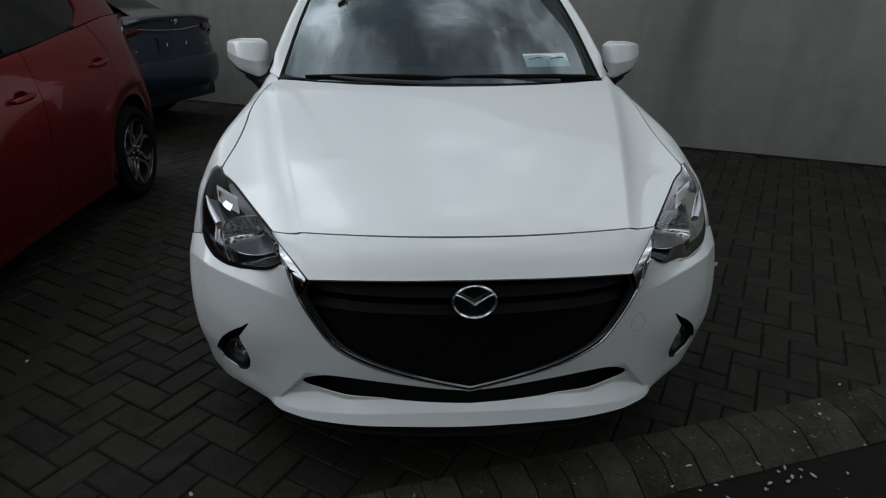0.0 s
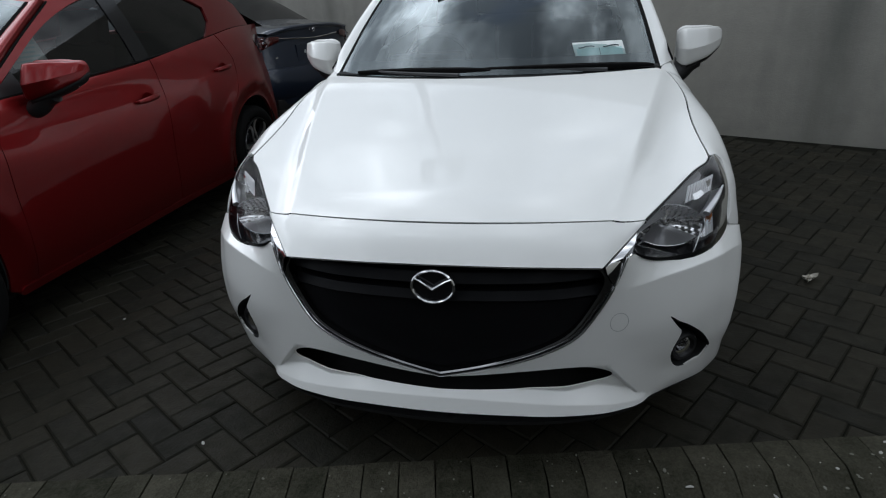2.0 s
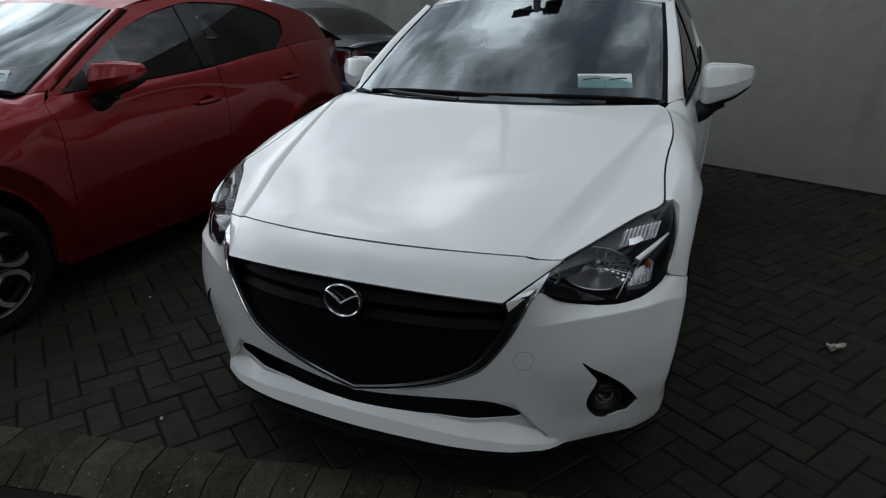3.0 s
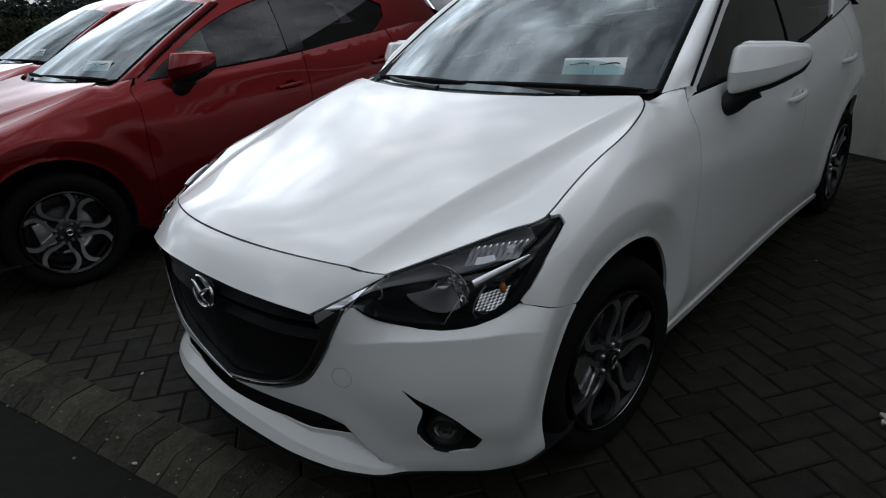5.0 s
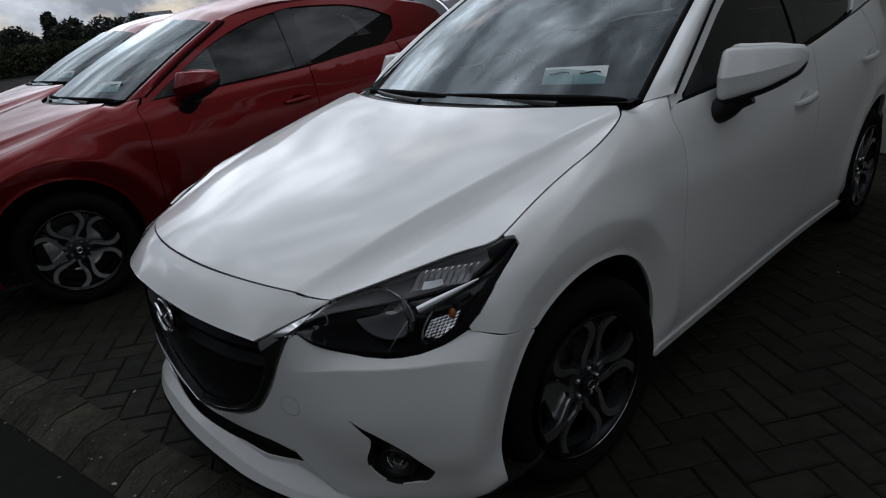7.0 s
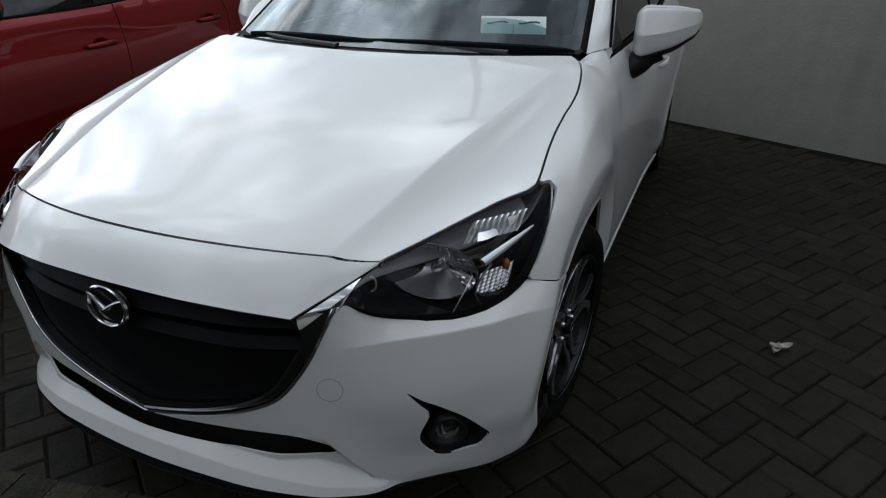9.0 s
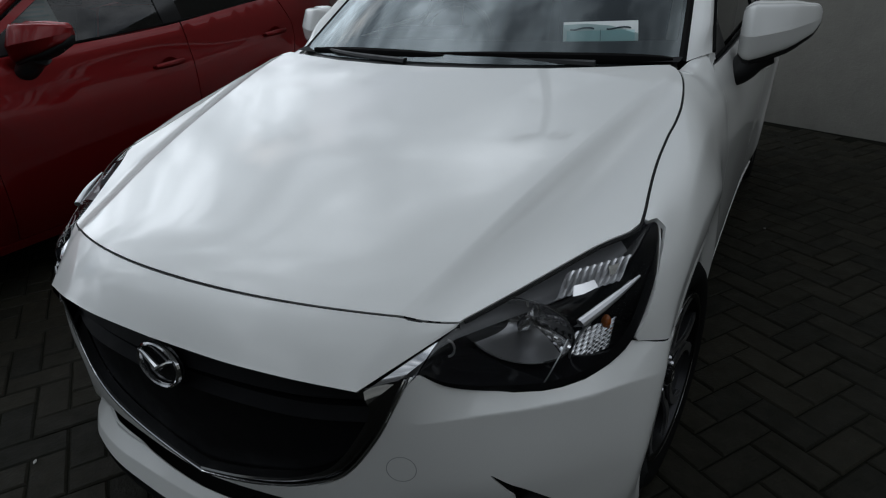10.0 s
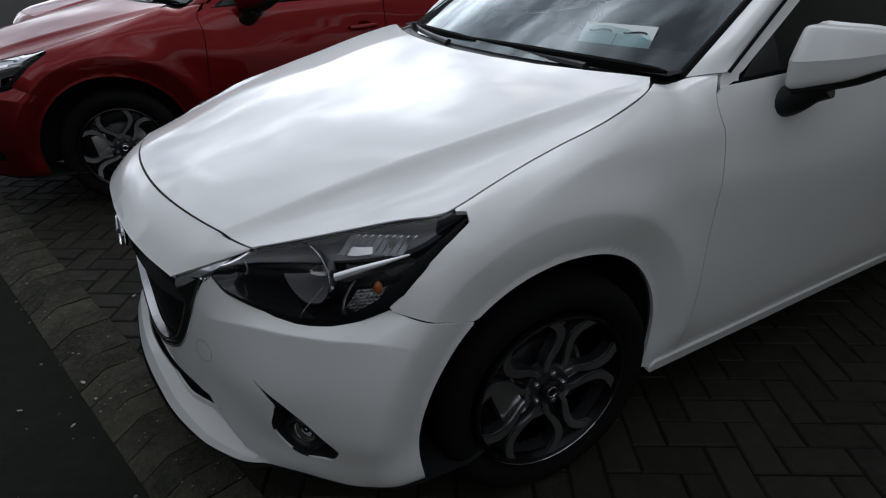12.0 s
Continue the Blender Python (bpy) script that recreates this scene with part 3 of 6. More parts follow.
def wheel(parent, at, turn, sgn, steer=0):
    """An alloy wheel with a tyre; its face looks along +x, or -x where sgn is -1."""
    w = new("wheel")
    w.parent, w.matrix_basis = parent, Matrix.Translation(at) @ pose(0, 0, 0, 0, 0, steer + (0 if sgn > 0 else 180)) @ pose(0, 0, 0, turn, 0, 0) @ Matrix.Diagonal((1, .975, .975, 1))
    part("tyre", lathe(bmesh.new(), [(.222, -.17), (.226, -.015), (.238, -.002), (.262, .008), (.284, .004), (.299, -.009), (.307, -.028), (.309, -.085), (.307, -.145), (.298, -.165), (.262, -.178), (.222, -.17)], 64), RUBBER, w, "black rubber tyre")
    part("rim", lathe(bmesh.new(), [(.196, -.15), (.190, -.10), (.196, -.035), (.204, -.012), (.207, -.002), (.213, .002), (.219, -.001), (.222, -.010)], 64), RIMGREY, w)
    part("rim_edge", lathe(bmesh.new(), [(.2165, .0005), (.218, .0024), (.2196, .0024), (.2205, .0)], 64), DARKCHROME, w)
    bm = bmesh.new()
    lathe(bm, [(.0, -.075), (.11, -.075), (.125, -.07), (.13, -.06), (.13, -.085)], 40)
    part("brake_disc", bm, SATIN, w)
    bm = box(bmesh.new(), (.05, .07, .13), (-.055, -.105, .03), .01)
    part("brake_caliper", bm, SATIN, w)
    part("barrel", lathe(bmesh.new(), [(.0, -.14), (.19, -.14), (.192, -.1), (.196, -.02)], 48), GREYALLOY, w)
    for k in range(5):
        for s in (-1, 1):
            a0 = radians(90 + 72 * k)
            keys = pchip([(0, .056, 11), (.14, .077, 15), (.30, .100, 22.5), (.46, .123, 27.5), (.62, .147, 29), (.78, .170, 27.5), (.90, .190, 23), (1, .209, 17.5)])
            for mat, wide, back, front_, nm in ((GREYALLOY, 1.05, -.040, -.010, "spoke"), (SATIN, 1.0, -.012, -.002, "spoke_face")):
                bm, rings = bmesh.new(), []
                for i in range(13):
                    r, off = keys(i / 12)
                    a = a0 + s * radians(off)
                    wd = (.0062 + .0032 * min(i / 5, 1) + .0075 * (i / 12) ** 4) * wide
                    dish = -.014 * math.cos(r / .204 * 1.57) - .004
                    d = Vector((0, -math.sin(a), math.cos(a)))
                    c = Vector((0, r * math.cos(a), r * math.sin(a)))
                    rings.append([bm.verts.new((front_ + dish if q < 2 else back + dish, *(c + d * wd * (-1 if q in (0, 3) else 1) * (1 if q < 2 else .8))[1:])) for q in range(4)])
                for r0, r1 in zip(rings, rings[1:]):
                    for q in range(4):
                        bm.faces.new((r0[q], r0[(q + 1) % 4], r1[(q + 1) % 4], r1[q]))
                bm.faces.new(rings[0][::-1]), bm.faces.new(rings[-1])
                bmesh.ops.recalc_face_normals(bm, faces=bm.faces)
                part(nm, bm, mat, w)
    for k in range(5):
        a = radians(54 + 72 * k)
        bm = box(bmesh.new(), (.022, .150, .040), (-.045, .125, 0), .006)
        bm.transform(Matrix.Rotation(a, 4, "X"))
        part("rear_spoke", bm, GLOSSBLACK, w)
    part("hub_cap", lathe(bmesh.new(), [(.0, -.004), (.020, -.005), (.026, -.009), (.027, -.03)], 24), GLOSSBLACK, w)
    part("hub_ring", lathe(bmesh.new(), [(.012, -.0035), (.014, -.002), (.0165, -.0035)], 20), CHROME, w)
    part("hub", lathe(bmesh.new(), [(.0, -.024), (.052, -.022), (.066, -.028), (.07, -.05)], 30), GREYALLOY, w)
    for k in range(5):
        a = radians(54 + 72 * k)
        bm = lathe(bmesh.new(), [(.0, -.014), (.006, -.014), (.008, -.017), (.008, -.03)], 6)
        bmesh.ops.translate(bm, verts=bm.verts, vec=(0, .044 * math.cos(a), .044 * math.sin(a)))
        part("wheel_nut", bm, SATIN, w)
    return w


def mirror_shell(sgn, lower):
    """The door mirror's painted cap, with a crease across its face, or its black lower skirt."""
    bm, rings = bmesh.new(), []
    # along x from the car outwards: centre y, z and half sizes
    line = spline([(.770, 1.582, 1.030, .052, .058), (.785, 1.572, 1.030, .076, .070), (.82, 1.572, 1.032, .086, .073), (.87, 1.592, 1.040, .084, .064), (.91, 1.620, 1.046, .074, .055), (.942, 1.650, 1.053, .056, .042), (.962, 1.670, 1.058, .036, .029), (.970, 1.680, 1.060, .015, .014)])
    face = [(.42, -1), (-.62, -1), (-.90, -.88), (-.985, -.30), (-1.0, -.13), (-.97, .0), (-.62, .84), (-.42, .99), (.10, 1.0), (.42, .92)]
    skirt = [(.40, -.80), (-.80, -.80), (-.74, -1.12), (-.50, -1.27), (.34, -1.27)]
    poly = skirt if lower else face
    for x in (.770, .774, .780, .79, .805, .825, .85, .875, .895, .915, .932, .946, .956, .963, .967, .970):
        y, z, hy, hz = line(x)
        y, z = y + .022, z - .006
        pts = resample(rounded([(y + a * hy, z + b * hz) for a, b in poly], closed=True, per=4) if not lower else [(y + a * hy, z + b * hz) for a, b in poly], 9)
        rings.append([bm.verts.new((sgn * x, a, b)) for a, b in pts])
    n = len(rings[0])
    for r0, r1 in zip(rings, rings[1:]):
        for k in range(n):
            bm.faces.new((r0[k], r1[k], r1[(k + 1) % n], r0[(k + 1) % n]))
    bm.faces.new(rings[0]), bm.faces.new(rings[-1][::-1])
    bmesh.ops.recalc_face_normals(bm, faces=bm.faces)
    return bm


def hatchback(name, label, m, paint, group="parked hatchbacks"):
    """A small five-door hatchback with all its parts."""
    car = thing(name, label, "car", m, group=group)

    # bumper
    arc = arch(AXLES[0], -18, 49, 16)
    right = [sz(x=x, z=.232 - .020 * min(x / .54, 1) ** 2) for x in (.0, .1, .2, .3, .4, .47, .52, .58, .64)] + [sz(y=.35, z=.210)]
    right += [sz(y=y, z=z) for y, z in arc]
    seam_line = [(y, float(np.interp(y, (.418, .50, .583), (.650, .620, .594)))) for y in np.linspace(.580, .420, 10)]
    seam = [sz(y=y, z=z - .001) for y, z in seam_line]
    low = [sz(x=lamp_edges(s)[1].x, z=lamp_edges(s)[1].z - .001) for s in (.68, .62, .55, .48, .42, .33, .25, .17, .10, .05, .01)]
    chrome = [sz(x=x, z=z) for x, z in rounded(CHROME_OUT, per=4)]
    half = right + seam + low + chrome[:-1]
    outline = half + [chrome[-1]] + [(-a, b) for a, b in half[::-1]][:-1]
    inlet = rounded([(.111, .331), (.267, .353), (.355, .358), (.415, .350), (.464, .314), (.438, .300), (.375, .294), (.273, .291), (.112, .287)], per=3)
    hole = [sz(x=x, z=z) for x, z in inlet]
    hole = [sz(x=0, z=.318)] + hole + [sz(x=0, z=.285)] + [(-a, b) for a, b in hole[::-1]]
    fog = rounded([(.603, .474), (.632, .452), (.662, .430), (.705, .387), (.734, .338), (.736, .320), (.718, .291), (.698, .287), (.663, .279), (.635, .293), (.620, .330), (.622, .363), (.640, .412), (.628, .436)], closed=True, per=4)
    fogh = [sz(x=x, z=z) for x, z in fog]
    folds = []
    for k in range(110):
        u = k * .05
        lines = []
        if u < 2.8:
            x = bare(u, .27)[0]
            lines.append(chin_edge(x))
            if u > .8:
                lines += [z for z in np.linspace(.35, .2, 76) if bare(u, z)[1] > chin(x, z)][:1]
        if u > 2.4:
            c = [(h, *q(u)) for h, q in CONTOURS]
            lower, upper = pchip(c[:-2]), pchip(c[-2:])
            lines += [z for z in np.linspace(.54, .62, 81) if upper(z)[1] > lower(z)[1]][:1]
        folds += [(e * u * .16, z + d) for z in lines for d in (-.0065, -.002, .002, .0065) for e in (-1, 1)]
    for z in np.linspace(.226, .345, 26):
        folds += [(e * sz(x=valley(z) - d, z=z)[0], z) for d in (-.006, .0005, .0095, .016) for e in (-1, 1)]
    bumper = panel("front_bumper", lambda a, b: (lambda p: (math.copysign(p[0], a), p[1], p[2]))(front(abs(a) / .16, b)), outline, paint, car,
                   holes=(hole, fogh, [(-a, b) for a, b in fogh[::-1]]), step=.013, lip=.005, outward=(0, -1, 0), edge=.012, folds=folds)
    # underside, its shade put into a near-black colour, and dark inner bay
    bm = bmesh.new()
    us = [i * .25 - 6 for i in range(49)]
    rows = []
    for z, off in ((.212, .003), (.196, .010), (.192, .05), (.19, .30)):
        rows.append([Vector((math.copysign(front(abs(u), .212)[0] - off * .3, u), front(abs(u), .212)[1] + off, z)) for u in us])
    grid_mesh(bm, rows)
    part("splitter", bm, DARK, bumper, "bumper underside, its shade put into a near-black colour")
    bm = bmesh.new()
    grid_mesh(bm, [[Vector((x, .155 + .55 * max(abs(x) - .3, 0), z)) for x in np.linspace(-.47, .47, 17)] for z in (.15, .3, .45, .60, .66)])
    part("bay_panel", bm, DARK, car)
    # fog lamps in their pockets
    bm = bmesh.new()
    c = Vector((.672, .262, .362))
    loop = [Vector(front(station(z, x=x), z)) for x, z in fog]
    vs = [bm.verts.new(p) for p in loop]
    vb = [bm.verts.new((p - c) * .90 + c + Vector((-.042, .052, 0))) for p in loop]
    for i in range(len(vs)):
        j = (i + 1) % len(vs)
        bm.faces.new((vs[i], vs[j], vb[j], vb[i]))
    bm.faces.new(vb)
    bmesh.ops.recalc_face_normals(bm, faces=bm.faces)
    for f in bm.faces:
        f.normal_flip()
    pair("fog_lamp_pocket", bm, DARK, bumper)
    for sgn in (1, -1):
        f = part("fog_lamp", lathe(bmesh.new(), [(.030, .004), (.033, -.004), (.040, -.006), (.046, .002), (.050, .02), (.050, .05)], 36, "y"), BLACK, bumper, "round fog lamp in a black pocket")
        f.location, f.rotation_euler = (sgn * .660, .258, .340), (radians(4), 0, radians(32) * sgn)
        part("fog_lens", lathe(bmesh.new(), [(.0, -.006), (.012, -.005), (.022, -.002), (.030, .004)], 28, "y"), FOGGLASS, f)
        part("fog_reflector", lathe(bmesh.new(), [(.0, .034), (.012, .030), (.022, .020), (.030, .005)], 28, "y"), DARKCHROME, f)
        part("fog_bulb_shield", lathe(bmesh.new(), [(.0, .006), (.006, .007), (.009, .012), (.009, .03)], 16, "y"), CHROME, f)
    # towing eye cover: a fine ring
    cpt = on_front(.468, .484, .0025)
    ring = lathe(bmesh.new(), [(.0249, .0), (.0255, .0004), (.0261, .0)], 36, "y")
    o = part("tow_cover_ring", ring, RINGGREY, bumper)
    o.location, o.rotation_euler = cpt, (radians(-4), 0, radians(24))

    # grille
    gin, gout = rounded(GRILLE, per=5), rounded(CHROME_OUT, per=5)
    n = len(gin) - 1
    for sgn in (1, -1):
        band, edge_line = [[] for _ in range(5)], []
        for i, ((xi, zi), (xo, zo)) in enumerate(zip(gin, gout)):
            f = float(np.interp(i / n, [0, .12, .5, 1], [.92, .90, .80, .70]))
            xm, zm = xi + (xo - xi) * f, zi + (zo - zi) * f
            pi, pm, po = on_front(xi, zi), on_front(xm, zm), on_front(xo, zo)
            for l, p in zip(band, (po + Vector((0, .014, 0)), pm + Vector((0, .005, 0)), pi.lerp(pm, .25) + Vector((0, -.001, 0)), pi + Vector((0, .002, 0)), pi + Vector((0, .022, .002)))):
                l.append(Vector((p.x * sgn, p.y, p.z)))
            edge_line.append(Vector((pm.x * sgn, pm.y + .001, pm.z)))
        bm = strip(bmesh.new(), band)
        bmesh.ops.recalc_face_normals(bm, faces=bm.faces)
        if sum(f.normal.y for f in bm.faces) > 0:
            bmesh.ops.reverse_faces(bm, faces=bm.faces)
        part("dark_surround", bm, DARKCHROME, bumper, "dark chrome grille surround")
        part("grille_surround", tube(bmesh.new(), edge_line, .0032, 8), CHROME, bumper, "thin bright chrome grille edge")
    for sgn in (1, -1):
        up_, lo_ = [], []
        for t in np.linspace(0, 1, 9):
            a = Vector((.424, .102, .646)).lerp(Vector((.503, .205, .700)), t)
            b = Vector((.431, .099, .625)).lerp(Vector((.497, .176, .683)), t)
            c = Vector((.450, .112, .585)).lerp(Vector((.489, .152, .662)), t) + Vector((0, .004, .010 * math.sin(math.pi * t)))
            up_.append([Vector((sgn * p.x, p.y, p.z)) for p in (a + Vector((0, .01, 0)), a, a.lerp(b, .5) + Vector((0, -.002, 0)), b)])
            lo_.append([Vector((sgn * p.x, p.y, p.z)) for p in (b, b.lerp(c, .15), c, c + Vector((0, .02, 0)))])
        part("wing_edge", tube(bmesh.new(), [r[2] + Vector((0, -.001, 0)) for r in lo_], .0022, 6), CHROME, bumper)
        # one wing in two chrome tones: the sky's reflection put into the brighter top
        for nm, rows, mt, lb in (("chrome_wing", up_, CHROME, "chrome wing from grille to headlamp"), ("wing_underside", lo_, DARKCHROME, "")):
            bm = grid_mesh(bmesh.new(), rows)
            bmesh.ops.recalc_face_normals(bm, faces=bm.faces)
            if sum(f.normal.y for f in bm.faces) > 0:
                bmesh.ops.reverse_faces(bm, faces=bm.faces)
            part(nm, bm, mt, bumper, lb, sharp=25)

    def edge_x(z):
        return float(np.interp(z, [p[1] for p in gin[::-1]], [p[0] for p in gin[::-1]])) if z < .604 else .418
    fy = lambda x, z: front(station(z, x=abs(x)), z)[1]
    # two broad bars, each a wedge that leans back, and the flat lower panel
    for z0, z1, d0, d1 in ((.632, .604, .034, .016), (.580, .556, .030, .012)):
        rows = []
        for z, d in ((z0 + .004, d0 + .03), (z0, d0), (z1 + .004, d1), (z1, d1 + .004), (z1 - .004, d1 + .03)):
            rows.append([Vector((x, fy(x, z) + d + .010 * (abs(x) / .42) ** 3, z)) for x in np.linspace(-edge_x(z) - .004, edge_x(z) + .004, 25)])
        bm = grid_mesh(bmesh.new(), rows)
        bmesh.ops.recalc_face_normals(bm, faces=bm.faces)
        part("grille_bar", bm, GRILLEBLACK, bumper)
    zs = np.linspace(.552, .340, 12)
    rows = [[Vector((x, fy(x, z) + .024 + .006 * k, z)) for x in np.linspace(-edge_x(z) - .006, edge_x(z) + .006, 25)] for k, z in ((max(0, abs(z - .45) * 6 - .2), z) for z in zs)]
    part("grille_panel", grid_mesh(bmesh.new(), rows), GRILLEBLACK, bumper, "blank black lower grille panel")
    badge = part("badge", lathe(bmesh.new(), [(.0495, .003), (.051, -.002), (.0545, -.004), (.058, -.002), (.0595, .003)], 44, "y"), CHROME, bumper, "oval chrome maker's badge")
    badge.location, badge.scale, badge.rotation_euler = (0, .037, .606), (1.0, 1, .78), (radians(-6), 0, 0)
    part("badge_back", lathe(bmesh.new(), [(.0, .006), (.05, .006), (.056, .012)], 32, "y"), GLOSSBLACK, badge)
    bm = bmesh.new()
    for sgn in (1, -1):
        tube(bm, [(sgn * .049, -.001, .027), (sgn * .034, -.002, .020), (sgn * .014, -.003, .004), (0, -.003, -.008)], [.0035, .0045, .0055, .007], 8)
    part("badge_wing", bm, CHROME, badge)

    # nose strip and bonnet
    panel("nose_panel", nose, [(-1 + .02 * i, 0) for i in range(101)] + [(1 - .02 * i, 1) for i in range(101)], paint, car, step=.045, edge=.02, lip=.012)
    seam_x = lambda y: HOOD_EDGE(y)[0] - .0026
    hl = [(x, hood_cut(x)) for x in np.linspace(0, .524, 20)]
    hl += [(seam_x(y), y) for y in list(np.linspace(.25, .568, 12)) + list(np.linspace(.60, 1.17, 30))]
    hl += [(.645, 1.19), (.61, 1.178), (.5, 1.135), (.35, 1.09), (.18, 1.062), (0, 1.052)]
    hl = hl + [(-x, y) for x, y in hl[::-1]][1:-1]
    gap = [Vector((x, hood_cut(abs(x)) - .003, hood(x, hood_cut(abs(x)))[2] - .006)) for x in np.linspace(-.526, .526, 41)]
    part("bonnet_seal", tube(bmesh.new(), gap, .0042, 6), DARK, car)
    for s in (1, -1):
        gap = [Vector((s * (seam_x(y) + .002), y, hood(seam_x(y), y)[2] - .006)) for y in np.linspace(.25, 1.165, 60)]
        part("bonnet_seal", tube(bmesh.new(), gap, .0036, 6), DARK, car)
    fan = lambda x, y: (x * .55 / CREASE(y)[0], y)
    panel("bonnet", lambda a, b: hood(a * CREASE(b)[0] / .55, b), [fan(x, y) for x, y in hl], paint, car, step=.0138, lip=.005, edge=.012)

    # fenders, doors, quarters, sills
    K = .80
    skin = lambda a, b: side(a, b / K)
    pt = lambda y, z: (y, down(y, z) * K)
    lampline = [pt(lamp_edges(s)[1].y, lamp_edges(s)[1].z) for s in (.99, .95, .9, .85, .8, .75, .705)]
    fo = [(y, across_to(y, HOOD_EDGE(y)[0] + .0034) * K) for y in (.582, .593)] + [(y, across_to(y, HOOD_EDGE(y)[0] + .0034) * K) for y in np.linspace(.605, 1.155, 30)] + [(y, across_to(y, x) * K) for y, x in ((1.172, .673), (1.185, .666), (1.21, .664), (1.25, .667), (1.288, .675), (1.31, .684), (1.335, .697), (1.356, .707))]
    edge_yz = [(1.345, .975), (1.322, .948), (1.314, .925), (1.316, .90), (1.326, .872), (1.330, .83), (1.325, .75), (1.318, .6), (1.318, .45), (1.315, .32), (1.312, .228)]
    fender_rear = [(1.362, across_to(1.362, .709) * K)] + [pt(y, z) for y, z in edge_yz]
    door_front = [(1.346, .0)] + [(y, down(y, z, True) * K) for y, z in edge_yz[1:]]
    fo += [(y - .004, b) for y, b in fender_rear] + [pt(1.235, .228), pt(1.215, .205)]
    fo += [pt(y, z) for y, z in arch(AXLES[0], 196, 52, 34)] + [pt(y, z + .001) for y, z in seam_line] + lampline[::-1]
    fo += [(y, across_to(y, x) * K) for y, x in ((.5965, .7535), (.589, .7475), (.580, .7415))]
    ring = [(r, radians(t)) for t in np.arange(44, 186, 1.6) for r in (.436, .443, .449, .456)]
    ring = [pt(.808 - r * math.cos(t) * (1.07 if math.cos(t) < 0 else 1), .324 + r * math.sin(t)) for r, t in ring]
    panel("fender", skin, fo, paint, car, step=.012, lip=.010, outward=(1, 0, 0), twin=True, edge=.015, folds=ring)
    mid_seam = [(2.405, .0), pt(2.400, .9), pt(2.395, .7), pt(2.39, .5), pt(2.388, .228)]
    rear_seam = [(3.16, .0), pt(3.20, .95), pt(3.19, .85), pt(3.14, .74), pt(3.06, .64), pt(3.0, .52), pt(2.975, .40), pt(2.97, .228)]
    fd = [(y, 0) for y in np.linspace(1.352, 2.40, 26)] + [(y - .003, b) for y, b in mid_seam] + [pt(2.0, .228), pt(1.7, .228)] + door_front[::-1][:-1]
    d1 = panel("front_door", lambda a, b: side(a, b / K, True), fd, paint, car, step=.035, lip=.02, outward=(1, 0, 0), twin=True, edge=.025)
    rd = [(y, 0) for y in np.linspace(2.41, 3.15, 18)] + [(y - .003, b) for y, b in rear_seam] + [pt(2.7, .228)] + [(y + .002, b) for y, b in mid_seam[::-1][:-1]]
    d2 = panel("rear_door", skin, rd, paint, car, step=.035, lip=.02, outward=(1, 0, 0), twin=True, edge=.025)
    qo = [(y, 0) for y in np.linspace(3.17, 3.98, 18)] + [pt(3.98, z) for z in (1.0, .85, .7, .55, .4, .26)] + [pt(3.75, .22)]
    qo += [pt(y, z) for y, z in arch(AXLES[1], 196, -8, 40)] + [pt(3.0, .25)] + [(y + .002, b) for y, b in rear_seam[::-1][1:-1]]
    panel("rear_quarter", skin, qo, paint, car, step=.035, lip=.02, outward=(1, 0, 0), twin=True, edge=.02)
    so = [pt(1.205, .200), pt(1.23, .222), pt(1.7, .222), pt(2.3, .222), pt(2.97, .222), pt(3.01, .21), pt(3.0, .19), pt(2.4, .188), pt(1.8, .184), pt(1.22, .186)]
    panel("side_sill", lambda a, b: tuple(np.add(side(a, b / K), (.007, 0, 0))), so, paint, car, step=.03, lip=.03, outward=(1, 0, 0), twin=True)
    # door handles and mirrors
    for ds, y, z in ((d1, 2.245, .838), (d2, 3.02, .905)):
        for sgn, d in zip((1, -1), ds):
            x = side(y, down(y, z))[0]
            bm = bmesh.new()
            rings = []
            for i, (yy, o, hz, hx) in enumerate(((-.095, .004, .006, .004), (-.085, .016, .011, .008), (-.05, .026, .014, .009), (0, .030, .015, .009), (.05, .028, .014, .009), (.085, .018, .011, .008), (.095, .004, .006, .004))):
                rings.append([bm.verts.new((sgn * (x + o + hx * math.cos(6.2832 * k / 10)), y + yy, z + yy * .06 + hz * math.sin(6.2832 * k / 10))) for k in range(10)])
            for r0, r1 in zip(rings, rings[1:]):
                for k in range(10):
                    bm.faces.new((r0[k], r0[(k + 1) % 10], r1[(k + 1) % 10], r1[k]))
            bm.faces.new(rings[0][::-1]), bm.faces.new(rings[-1])
            bmesh.ops.recalc_face_normals(bm, faces=bm.faces)
            part("door_handle", bm, paint, d)
            bm = lathe(bmesh.new(), [(.0, -.004), (.022, -.003), (.034, .0), (.037, .0008)], 24)
            bmesh.ops.scale(bm, verts=bm.verts, vec=(sgn, 1.25, .85))
            bmesh.ops.translate(bm, verts=bm.verts, vec=(sgn * (x + .002), y + .01, z))
            part("handle_recess", bm, paint, d)
    for sgn, d in zip((1, -1), d1):
        part("mirror_shell", mirror_shell(sgn, False), paint, d, "painted door mirror shell", sharp=50)
        part("mirror_skirt", mirror_shell(sgn, True), BLACK, d, "black plastic mirror skirt")
        foot = tube(bmesh.new(), rounded([(sgn * .735, 1.570, .912), (sgn * .765, 1.572, .905), (sgn * .790, 1.578, .920), (sgn * .815, 1.588, .950), (sgn * .845, 1.60, .970)], per=4), [.036 + .0006 * i for i in range(17)], 14, 1.0, Vector((0, 1, 0)))
        bmesh.ops.scale(foot, verts=foot.verts, vec=(1, 1.25, 1), space=Matrix.Translation((0, -1.58, 0)))
        part("mirror_foot", foot, BLACK, d)
